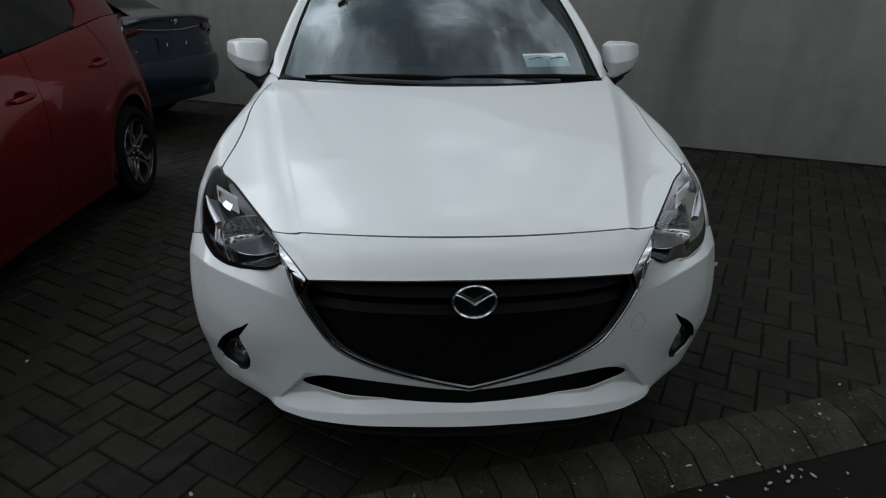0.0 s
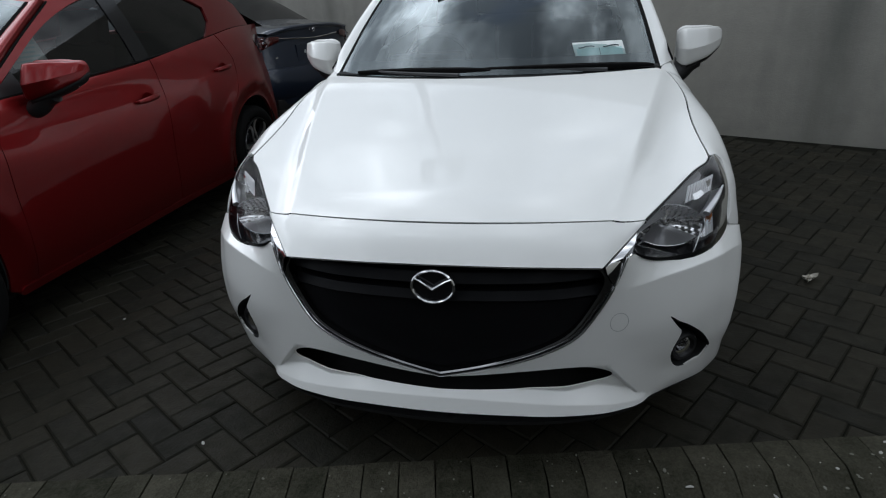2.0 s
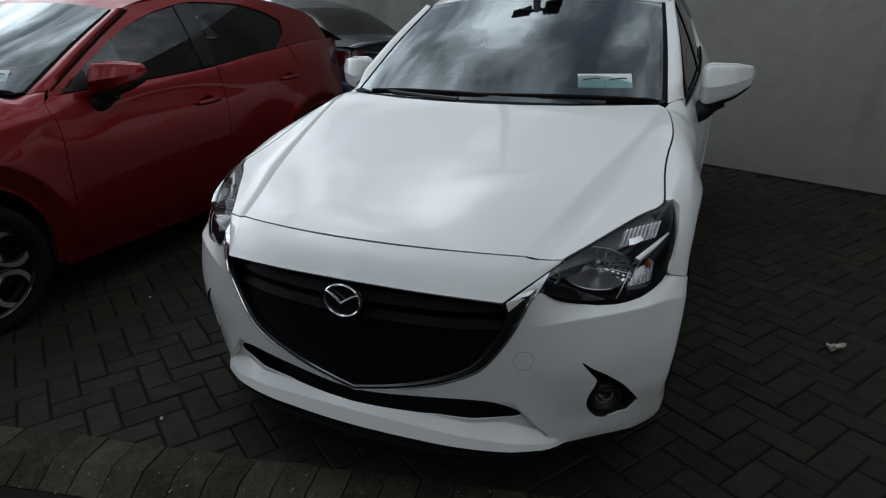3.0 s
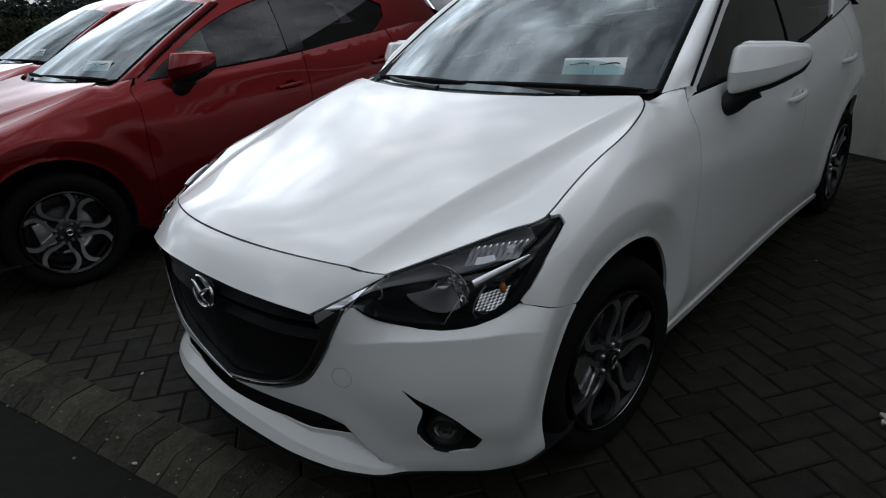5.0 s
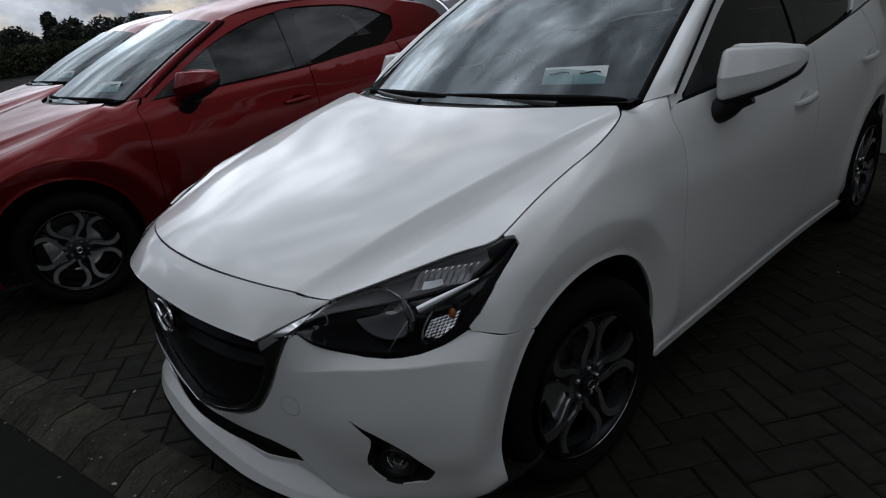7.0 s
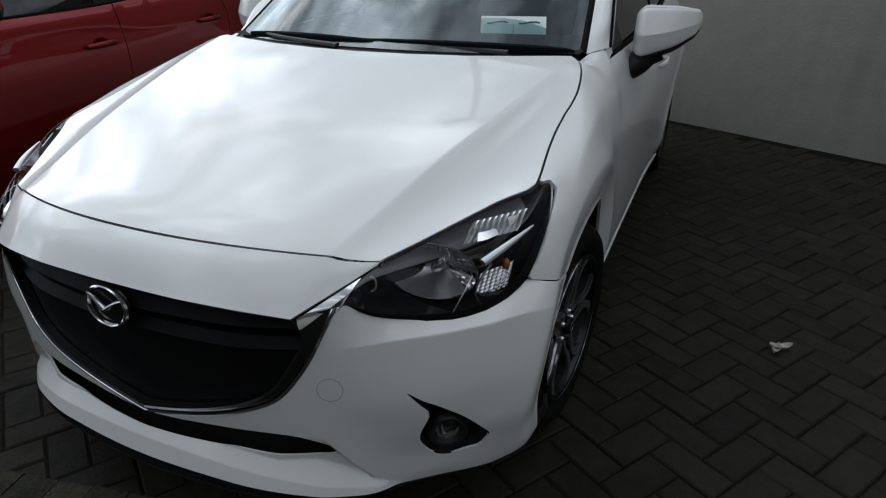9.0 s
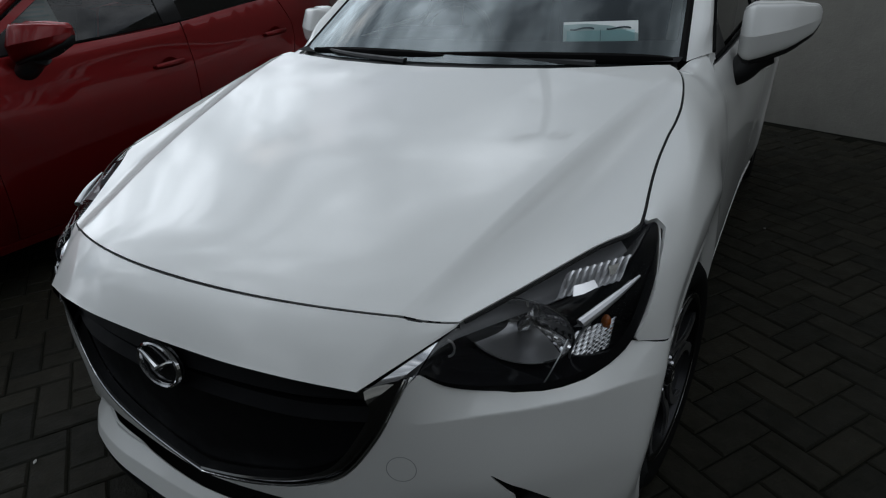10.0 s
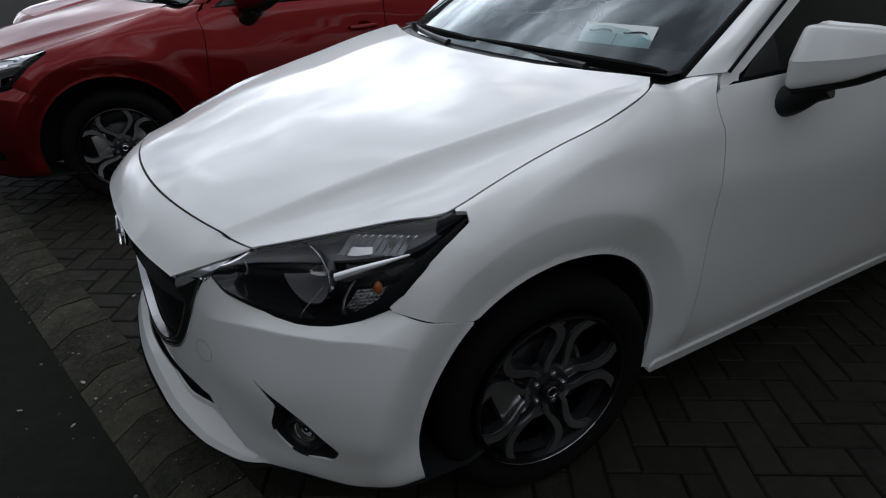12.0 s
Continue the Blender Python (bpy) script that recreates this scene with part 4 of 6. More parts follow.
        bm = box(bmesh.new(), (.14, .004, .095), (sgn * .865, 1.652, 1.030), .002, pose(0, 0, 0, 0, 0, 14 * sgn))
        part("mirror_glass", bm, MIRRORGLASS, d)

    # glass house
    so = rounded([(-.972, .0), (-.5, .0), (0, .0), (.5, .0), (.972, .0)], per=4) + [(.972, i / 12) for i in range(1, 13)] + [(.972 - .1 * i, 1.0) for i in range(1, 19)] + [(-.972, 1 - i / 12) for i in range(0, 12)]
    ws = panel("windscreen", screen, so, SCREEN, car, step=.09, edge=.06, lip=.004)
    ws.visible_shadow = False
    bm = bmesh.new()
    band = lambda a0, a1, b0, b1, n: [[Vector(screen(a0 + (a1 - a0) * i / n, b)) + Vector((0, .004, -.004)) for i in range(n + 1)] for b in (b0, b1)]
    grid_mesh(bm, band(-.97, .97, -.02, .125, 24))
    for s in (1, -1):
        grid_mesh(bm, [[Vector(screen(a * s, i / 14)) + Vector((0, .004, -.004)) for i in range(15)] for a in (.958, .975)])
        grid_mesh(bm, band(-.97, .97, .95, 1.0, 24))
    part("screen_border", bm, BLACK, ws, "black printed border of the windscreen")
    for s in (1, -1):
        bm = sheet(lambda a, b: (lambda p: (p[0] * s, p[1], p[2]))(pillar(a, b)), 0, 1, 8, 0, 1.0, 24)
        bmesh.ops.recalc_face_normals(bm, faces=bm.faces)
        if sum((f.normal.x * s for f in bm.faces)) < 0:
            bmesh.ops.reverse_faces(bm, faces=bm.faces)
        part("windscreen_pillar", bm, paint, car)
        bm = grid_mesh(bmesh.new(), [[Vector(screen(a * s, .06 + i / 16)) + Vector((0, d, -d)) for i in range(16)] for a, d in ((.955, .012), (.91, .045), (.885, .09))])
        part("pillar_lining", bm, LINING, car, "pale grey pillar lining")
        bm = bmesh.new()
        grid_mesh(bm, [[Vector(screen(a * s, i / 20)) + Vector((0, dy, dz)) for i in range(21)] for a, dy, dz in ((.972, 0, 0), (.986, -.003, .003), (1.0, 0, 0))])
        part("screen_seal", bm, RUBBER, ws)
        bm = tube(bmesh.new(), [(lambda p: (p[0] * s + .004 * s, p[1] + .004, p[2]))(pillar(1, b)) for b in np.linspace(.005, 1, 14)], .005, 6)
        part("door_gap_seal", bm, RUBBER, car)
    ro = [(x, 1.865) for x in np.linspace(-.56, .56, 14)] + [(ROOF_EDGE(y)[0], y) for y in np.linspace(1.90, 3.70, 30)] + [(x, 3.70) for x in np.linspace(.5, -.5, 10)] + [(-ROOF_EDGE(y)[0], y) for y in np.linspace(3.70, 1.90, 30)]
    panel("roof", roof, ro, paint, car, step=.05, lip=.012)
    fin = box(bmesh.new(), (.012, .02, .012), (0, 3.45, 1.425), .003)
    tube(fin, [(0, 3.45, 1.425), (0, 3.53, 1.56)], [.006, .003], 6)
    part("roof_aerial", fin, BLACK, car)
    top = pchip([(1.40, .968), (1.43, .985), (1.50, 1.028), (1.62, 1.098), (1.80, 1.198), (1.98, 1.275), (2.2, 1.340), (2.5, 1.385), (2.8, 1.378), (3.05, 1.335), (3.22, 1.27)])
    bot = pchip([(1.40, .962), (1.8, .985), (2.4, 1.022), (2.9, 1.070), (3.05, 1.095), (3.22, 1.20)])
    def frame_panel():
        o = [(1.350, .950), (1.356, .975), (1.372, .996), (1.45, 1.038)] + [(y, ROOF_EDGE(max(y, 1.9))[1] if y > 1.97 else .985 + (y - 1.372) * .585) for y in np.linspace(1.55, 3.60, 30)]
        o += [(3.72, 1.28), (3.80, 1.18), (3.82, 1.13)] + [(y, DOOR_TOP[1](y)[1] + .002) for y in np.linspace(3.75, 1.40, 30)]
        h = [(1.418, .972), (1.424, .984)] + [(y, float(top(y)[0])) for y in np.linspace(1.44, 3.22, 40)] + [(y, float(bot(y)[0])) for y in np.linspace(3.20, 1.44, 40)] + [(1.426, .9645)]
        return panel("door_frame", greenhouse, o, paint, car, holes=(h,), step=.05, lip=.02, outward=(1, 0, 0), twin=True, edge=.03)
    frames = frame_panel()
    for s, fr in zip((1, -1), frames):
        gl = lambda a, b, s=s, d=.012: (lambda p: (s * (p[0] - d), p[1], p[2]))(greenhouse(a, b))
        for nm, y0, y1 in (("front_side_window", 1.41, 2.335), ("rear_side_window", 2.42, 3.22)):
            o = [(y, float(top(y)[0]) + .004) for y in np.linspace(y0, y1, 22)] + [(y, float(bot(y)[0]) - .004) for y in np.linspace(y1, y0, 22)]
            w = panel(nm, gl, o, SIDEGLASS if nm == "front_side_window" else PRIVACY, car, step=.08, lip=.003, outward=(s, 0, 0), edge=.04)
            w.visible_shadow = False
        o = [(2.32, float(bot(2.3)[0]) - .004), (2.44, float(bot(2.4)[0]) - .004), (2.44, float(top(2.42)[0])), (2.32, float(top(2.33)[0]))]
        panel("door_pillar_trim", lambda a, b: gl(a, b, d=.006), o, GLOSSBLACK, car, step=.06, lip=.01, outward=(s, 0, 0))
        line = [Vector(gl(y, float(bot(y)[0]) + .004, d=.002)) for y in np.linspace(1.42, 3.05, 26)]
        part("window_seal", tube(bmesh.new(), line, .006, 6), RUBBER, car)
        o = [(1.43, .966), (1.50, 1.024), (1.575, 1.066), (1.59, .974)]
        panel("mirror_triangle", lambda a, b: gl(a, b, d=.004), o, BLACK, car, step=.05, lip=.006, outward=(s, 0, 0))

    # headlamps
    for s in (1, -1):
        hl_ = new("headlamp")
        hl_.parent = car
        tagged(hl_, "clear headlamp with dark housing")
        so = [(i / 28, 0) for i in range(1, 29)] + [(1 - i / 28, 1) for i in range(0, 28)]
        f = lambda a, b, s=s: (lambda p: (p[0] * s, p[1], p[2]))(lamp(a, b))
        ln = part("lens", sheet(f, .001, .999, 36, 0, 1, 12), LENS, hl_)
        ln.visible_shadow = False

        def inner(a, b, d):
            return Vector(lamp(a, b)) + Vector((-.40, .90, -.12)) * d

        def housing(a, b, s=s):
            k = min(1, 7 * b * (1 - b)) * math.sin(math.pi * a) ** .5
            p = inner(a, b, (.145 - .05 * min(max((b - .45) * 8, 0), 1)) * k + .002)
            return (s * p.x, p.y, p.z)
        part("housing", sheet(housing, .001, .999, 30, 0, .5, 8), GLOSSBLACK, hl_, "gloss black lower housing")
        part("shroud", sheet(housing, .001, .80, 24, .5, 1, 8), HOUSING, hl_, "satin grey upper shroud")
        part("tip_shroud", sheet(housing, .80, .999, 10, .5, 1, 8), GRILLEBLACK, hl_, "black shroud at the tip")

        def border(a, b, s=s):
            p = inner(a, b * (.07 + .17 * min(max((a - .55) / .25, 0), 1)), .003)
            return (s * p.x, p.y, p.z)
        part("lens_border", sheet(border, .02, .998, 30, .0, 1, 3), GRILLEBLACK, hl_)
        # main reflector: a wide dark bowl, fluted in its upper half
        c, ax = Vector((.596, .318, .680)), Vector((.15, -.94, .26)).normalized()
        side_ = ax.cross(Vector((0, 0, 1))).normalized()
        side_ = side_ if side_.x > 0 else -side_
        up_ = Vector((0, 0, 1)) - ax * ax.z
        up_.normalize()

        def bowl(x, d, z):
            p = c + side_ * x + up_ * z - ax * d
            return Vector((s * p.x, p.y, p.z))
        RX, RZ = .094, .056
        for nm, t0, t1, mt in (("fluted_reflector", -35, 195, FLUTED), ("reflector_bowl", 195, 325, BOWL)):
            rows = []
            for i in range(13):
                r = .12 + .88 * i / 12
                row = []
                for k in range(61):
                    t = radians(t0 + (t1 - t0) * k / 60)
                    x, z = RX * r * math.cos(t), RZ * r * math.sin(t)
                    flute = .008 * abs(math.sin(x * 230)) * r if mt is FLUTED else 0
                    row.append(bowl(x, .062 * (1 - r * r) + flute, z))
                rows.append(row)
            part(nm, grid_mesh(bmesh.new(), rows), mt, hl_, sharp=20)
        part("reflector_rim", tube(bmesh.new(), [bowl(RX * math.cos(radians(t)), -.001, RZ * math.sin(radians(t))) for t in range(196, 300, 6)], .0013, 6), CHROME, hl_)
        part("bowl_edge", tube(bmesh.new(), [bowl(RX * math.cos(radians(t)), .0, RZ * math.sin(radians(t))) for t in range(-60, 130, 8)], .0016, 6), DARKCHROME, hl_)
        part("bulb_cap", tube(bmesh.new(), [bowl(0, .06, 0), bowl(0, .03, 0), bowl(0, .012, 0)], [.012, .011, .004], 12), CHROME, hl_)
        out_ = lambda p: Vector((s * p[0], p[1], p[2]))
        part("lamp_bar", tube(bmesh.new(), [out_(p) for p in rounded([(.694, .345, .706), (.718, .385, .722), (.738, .425, .735), (.757, .470, .748)], per=4)], [.0095, .0095, .0092, .009, .0085, .008, .0075, .007, .006, .005, .004, .003, .002], 10, .8), BOWL, hl_)
        part("bar_shelf", grid_mesh(bmesh.new(), [[out_((x - .010 * j, y + .012 * j, z - .010 * j)) for x, y, z in ((.694, .350, .697), (.718, .390, .713), (.738, .430, .727), (.755, .470, .742))] for j in range(3)]), BOWL, hl_)
        up = [[out_((.650 + .084 * i / 18 - .010 * j / 5, .404 + .096 * i / 18 + (.006 if i % 2 else 0) - .034 * j / 5, .762 + .008 * i / 18 - .040 * j / 5 + .004 * math.sin(j * 1.3))) for i in range(19)] for j in range(6)]
        part("side_reflector", grid_mesh(bmesh.new(), up), BOWL, hl_, "ribbed side reflector", smooth=False, sharp=0)
        plate = [[out_((x, y - .004, z)) for x, y, z in r] for r in (((.664, .400, .744), (.676, .412, .745), (.690, .430, .747)), ((.668, .386, .731), (.682, .400, .732), (.700, .424, .738)))]
        part("reflector_plate", grid_mesh(bmesh.new(), plate), FLUTED, hl_, smooth=False)
        wedge = [[out_(p) for p in ((.706, .452, .764), (.722, .470, .766))], [out_(p) for p in ((.712, .448, .748), (.718, .456, .750))]]
        part("reflector_wedge", grid_mesh(bmesh.new(), wedge), FLUTED, hl_, smooth=False)
        rib = [out_(lamp(a, b)) for a, b in ((.50, .40), (.47, .28), (.44, .14), (.42, .02))]
        part("lens_rib", tube(bmesh.new(), [p + Vector((-.004 * s, .006, 0)) for p in rib], .0012, 6), SATIN, hl_)
        lo = [[out_((.672 + .058 * i / 13, .362 + .036 * i / 13 + .034 * j / 13 + (.003 if i % 2 and j % 2 else 0), .610 + .026 * i / 13 + .042 * j / 13)) for i in range(14)] for j in range(14)]
        part("turn_reflector", grid_mesh(bmesh.new(), lo), CHROME, hl_, smooth=False, sharp=0)
        part("turn_rim", tube(bmesh.new(), [out_(p) for p in rounded([(.672, .364, .615), (.676, .366, .640), (.688, .372, .668), (.700, .380, .690)], per=4)], [.004] * 13, 6, .5), SATIN, hl_)
        fin = [[out_(p) for p in ((.712, .436, .702), (.735, .461, .716))], [out_(p) for p in ((.722, .446, .690), (.738, .462, .702))]]
        part("turn_fin", grid_mesh(bmesh.new(), fin), CHROME, hl_, smooth=False)
        bm = bmesh.new()
        bmesh.ops.create_uvsphere(bm, u_segments=14, v_segments=8, radius=.011)
        bmesh.ops.scale(bm, verts=bm.verts, vec=(.8, .8, 1.2))
        bmesh.ops.translate(bm, verts=bm.verts, vec=out_((.718, .420, .674)))
        part("turn_bulb", bm, AMBER, hl_, "amber turn signal bulb")
        ring_ = [out_((.512 + .010 * math.cos(radians(t)), .222 + .004 * math.cos(radians(t)), .680 + .016 * math.sin(radians(t)))) for t in range(-90, 100, 15)]
        part("inner_ring", tube(bmesh.new(), ring_, .002, 6), SATIN, hl_)

    # cowl and wipers
    bm = bmesh.new()
    rows = []
    for k in range(6):
        rows.append([Vector((x, 1.045 + .13 * abs(x / .62) ** 2.2 + .012 * k + (.0 if k < 5 else .02), .960 + .004 * k + (-.01 if k == 0 else 0) - .012 * abs(x / .62) ** 2)) for x in np.linspace(-.655, .655, 27)])
    grid_mesh(bm, rows)
    part("cowl", bm, BLACK, car, "black plastic cowl panel")
    for pts in ([(.46, 1.160, .982), (.30, 1.140, .990), (.10, 1.128, .995), (-.16, 1.135, 1.000)], [(-.10, 1.095, .982), (-.25, 1.118, .988), (-.38, 1.150, .994), (-.46, 1.185, 1.000)]):
        part("wiper_arm", tube(bmesh.new(), rounded(pts, per=6), [.013 - .0004 * i for i in range(19)], 8), BLACK, car)
    for pts in ([(.640, 1.256, .990), (.40, 1.165, 1.000), (.15, 1.133, 1.004), (-.05, 1.128, 1.004)], [(.02, 1.120, 1.000), (-.20, 1.128, 1.002), (-.38, 1.160, 1.002), (-.55, 1.215, .996)]):
        part("wiper_blade", tube(bmesh.new(), [p - Vector((0, 0, .004)) for p in map(Vector, rounded(pts, per=6))], [.005 + .007 * math.sin(math.pi * (i / 18) ** .6) for i in range(19)], 8, 1.4), RUBBER, car)
    # tail: tailgate, rear window, lamps, bumper
    ends = [side(3.98, w) for w in np.linspace(0, 1, 14)]
    rows = [[Vector((x0 * k, 3.98 + .085 * (1 - abs(k) ** 2.6) + .02 * (1 - abs(k)), z0)) for k in np.linspace(-1, 1, 19)] for x0, _, z0 in ends]
    bm = grid_mesh(bmesh.new(), rows)
    bmesh.ops.recalc_face_normals(bm, faces=bm.faces)
    part("tailgate", bm, paint, car)
    bm = grid_mesh(bmesh.new(), [[Vector((k * (.50 + .10 * (1 - t)), 3.70 + .29 * (1 - t) + .03 * (1 - k * k), 1.30 - .17 * (1 - t) + (.085 * (1 - abs(k) ** 2.6)) * t)) for k in np.linspace(-1.05, 1.05, 15)] for t in np.linspace(-.15, 1.12, 8)])
    part("rear_window", bm, GLOSSBLACK, car)
    panel("tail_lamp", lambda a, b: tuple(np.add(side(a, b / K), (.004, 0, 0))), [pt(3.72, 1.02), pt(3.80, 1.06), pt(3.965, 1.05), pt(3.965, .92), pt(3.85, .92)], REDLENS, car, step=.03, lip=.02, outward=(1, 0, 0), twin=True)

    # floor, wheel housings, cabin
    bm = bmesh.new()
    box(bm, (1.45, 3.1, .06), (0, 2.3, .20), .02)
    part("underbody", bm, DARK, car)
    bm = grid_mesh(bmesh.new(), [[Vector((x, y, z)) for x in (-.66, 0, .66)] for y, z in ((1.13, .30), (1.13, .94))])
    part("bulkhead", bm, DARK, car)
    for ax in AXLES:
        for s in (1, -1):
            bm = bmesh.new()
            rows = []
            for x in (.815, .78, .56):
                rr = ARCH + (.012 if x < .8 else -.004)
                rows.append([Vector((x * s if x != .815 else s * (side(ax - ARCH * math.cos(radians(t)), down(ax - ARCH * math.cos(radians(t)), min(HUB_Z + ARCH * math.sin(radians(t)), .64)))[0] - .012), ax - .024 - rr * math.cos(radians(t)) * (1.07 if t > 90 else 1), HUB_Z + .032 + rr * math.sin(radians(t)))) for t in np.linspace(-18, 194, 36)])
            grid_mesh(bm, rows)
            ring = rows[-1]
            bm.faces.new([bm.verts.new(p) for p in ring])
            part("wheel_housing", bm, DARK, car)
    for i, (ax, s) in enumerate(((AXLES[0], 1), (AXLES[0], -1), (AXLES[1], 1), (AXLES[1], -1))):
        wheel(car, (s * .800, ax, .296), (23, 4, 66, 20)[i], s, -5.5 if i < 2 else 0)
    bm = bmesh.new()
    rows = [[Vector((x, y + .10 * (1 - (x / .66) ** 2) * -1, z)) for x in np.linspace(-.66, .66, 15)] for y, z in ((1.24, .985), (1.40, 1.0), (1.62, .99), (1.72, .95), (1.74, .80), (1.70, .45))]
    grid_mesh(bm, rows)
    part("dashboard", bm, TRIM, car, "dark soft-touch dashboard")
    hood_ = box(bmesh.new(), (.34, .16, .05), (-.34, 1.62, 1.0), .02)
    part("instrument_hood", hood_, TRIM, car)
    bm = bmesh.new()
    lathe(bm, [(.175 + .014 * math.cos(a), .014 * math.sin(a)) for a in np.linspace(0, 6.2832, 9)], 40, "y")
    box(bm, (.30, .02, .05), (0, .01, 0), .008)
    box(bm, (.10, .04, .11), (0, .0, 0), .015)
    sw = part("steering_wheel", bm, TRIM, car)
    sw.location, sw.rotation_euler = (-.34, 1.83, .93), (radians(-24), 0, 0)
    for x in (.34, -.34):
        seat = part("front_seat", box(box(bmesh.new(), (.48, .50, .16), (x, 2.10, .50), .05), (.48, .14, .62), (x, 2.38, .80), .05, pose(0, 0, 0, -16, 0, 0)), FABRIC, car)
        part("headrest", box(bmesh.new(), (.25, .10, .18), (x, 2.49, 1.20), .035, pose(0, 0, 0, -10, 0, 0)), FABRIC, seat)
    part("rear_seat", box(box(bmesh.new(), (1.2, .5, .18), (0, 2.95, .50), .05), (1.2, .14, .62), (0, 3.25, .82), .05, pose(0, 0, 0, -18, 0, 0)), FABRIC, car)
    bm = sheet(lambda a, b: tuple(np.subtract(roof(a, b), (0, 0, .035))), -.52, .52, 10, 1.92, 3.6, 12)
    part("headlining", bm, TRIM, car)
    bm = box(bmesh.new(), (.23, .025, .065), (-.04, 1.76, 1.285), .012, pose(0, 0, 0, 8, 0, 10))
    tube(bm, [(-.04, 1.77, 1.30), (-.02, 1.82, 1.345)], .010, 8)
    part("rear_view_mirror", bm, BLACK, car)
    return car


# ---- ground: brick paving, edging course and tarmac ----
KERB, KERB_Y = radians(13.3), 0.085     # heading of the edging and its inner line at x = 0
along, across = Vector((math.cos(KERB), math.sin(KERB), 0)), Vector((-math.sin(KERB), math.cos(KERB), 0))
PAVER = material("paving_brick", (0.0222, 0.0196, 0.0124), 0.66, spec=0.20, vary=0.9, vary_scale=2.5, vary_to=(0.009, 0.009, 0.0058), bump=0.5, bump_scale=90, rvary=0.15, random=0.5)
EDGING = material("edging_block", (0.070, 0.065, 0.047), 0.72, spec=0.14, vary=1.0, vary_scale=13, vary_to=(0.017, 0.018, 0.010), bump=1.0, bump_scale=60, rvary=0.15, random=0.45)
JOINT = material("joint_sand", (0.007, 0.007, 0.005), 0.9, spec=0.1, vary=0.6, vary_scale=5, vary_to=(0.012, 0.012, 0.007), bump=0.5, bump_scale=120)
TARMAC = material("tarmac", (0.0125, 0.012, 0.010), 0.85, spec=0.06, vary=0.9, vary_scale=2.6, vary_to=(0.021, 0.0205, 0.0175), bump=0.8, bump_scale=140, rvary=0.1)
KERB_O = Vector((0, KERB_Y, 0))
bm = bmesh.new()
far = 400
ps = [KERB_O - across * .10 + along * far * s for s in (-1, 1)]
grid_mesh(bm, [[p - across * far + Vector((0, 0, -.045)) for p in ps], [p + Vector((0, 0, -.045)) for p in ps], [p + across * far + Vector((0, 0, -.045)) for p in ps]])
tagged(part("ground", bm, TARMAC), "dark worn tarmac of the yard", "ground", kind="structure")
bm = bmesh.new()
box(bm, (26, 12, .03), (0, 0, 0))
paving = tagged(part("pavement", bm, JOINT, smooth=False), "dark herringbone block paving with mossy joints", "paving", kind="structure")
paving.matrix_world = Matrix.Translation(KERB_O + across * 6.0 - along * 4 + Vector((0, 0, -.021))) @ pose(0, 0, 0, 0, 0, 13.3)


# ---- wall behind the cars ----
CONCRETE = material("rendered_wall", (0.385, 0.37, 0.33), 0.85, vary=0.75, vary_scale=.55, vary_to=(0.258, 0.25, 0.224), bump=0.35, bump_scale=45)


def streaked(m, scale, color, amount):
    """Adds rain streaks that run down a wall, from a noise drawn out along z."""
    nt = m.node_tree
    b = nt.nodes["Principled BSDF"]
    base = b.inputs["Base Color"].links[0].from_socket
    co, mp, no, rg, mx = (nt.nodes.new(k) for k in ("ShaderNodeTexCoord", "ShaderNodeMapping", "ShaderNodeTexNoise", "ShaderNodeMapRange", "ShaderNodeMix"))
    mp.inputs["Scale"].default_value = (1, 1, .16)
    no.inputs["Scale"].default_value, no.inputs["Detail"].default_value = scale, 7
    rg.inputs["From Min"].default_value, rg.inputs["From Max"].default_value, rg.inputs["To Max"].default_value = .50, .74, amount
    mx.data_type = "RGBA"
    mx.inputs[7].default_value = (*color, 1)
    nt.links.new(co.outputs["Object"], mp.inputs["Vector"])
    nt.links.new(mp.outputs[0], no.inputs["Vector"])
    nt.links.new(no.outputs["Fac"], rg.inputs["Value"])
    nt.links.new(rg.outputs[0], mx.inputs["Factor"])
    nt.links.new(base, mx.inputs[6])
    nt.links.new(mx.outputs[2], b.inputs["Base Color"])


LIGHTBLOCK = material("light_block_render", (0.10, 0.10, 0.095), 0.85, vary=0.6, vary_scale=.5, vary_to=(0.06, 0.06, 0.058), bump=0.3, bump_scale=45)
streaked(CONCRETE, 1.6, (0.13, 0.135, 0.12), .75)
wall_dir = Vector((1, -.46, 0)).normalized()
WALL_TURN = math.degrees(math.atan2(wall_dir.y, wall_dir.x))
WALL_AT = Vector((1.4, 4.53, 0))
bm = bmesh.new()
box(bm, (18.2, .24, 3.9), (.1, .12, 1.85), .01)
wall = tagged(part("wall_rear", bm, CONCRETE), "grey rendered concrete wall, stained and streaked by rain", "wall", kind="structure")
wall.matrix_world = Matrix.Translation(WALL_AT) @ pose(0, 0, 0, 0, 0, WALL_TURN)
# unseen wall, added so that the car's right flank gets less sky light
bm = bmesh.new()
box(bm, (.24, 9.0, 3.8), (9.3, -4.6, 1.85), .01)
wall2 = tagged(part("wall_side", bm, CONCRETE), "unseen grey concrete wall added to block light from the right", "wall", kind="structure")
wall2.matrix_world = wall.matrix_world.copy()
# unseen dark wall, added to hold low sky light off the bumper
bm = bmesh.new()
box(bm, (40, .24, 7.6), (0, 0, 3.75), .01)
wall3 = tagged(part("wall_front", bm, LIGHTBLOCK), "unseen dark wall added to block low light from the front", "wall", kind="structure")
wall3.matrix_world = Matrix.Translation((3.5, -10.0, 0)) @ pose(0, 0, 0, 0, 0, 8)

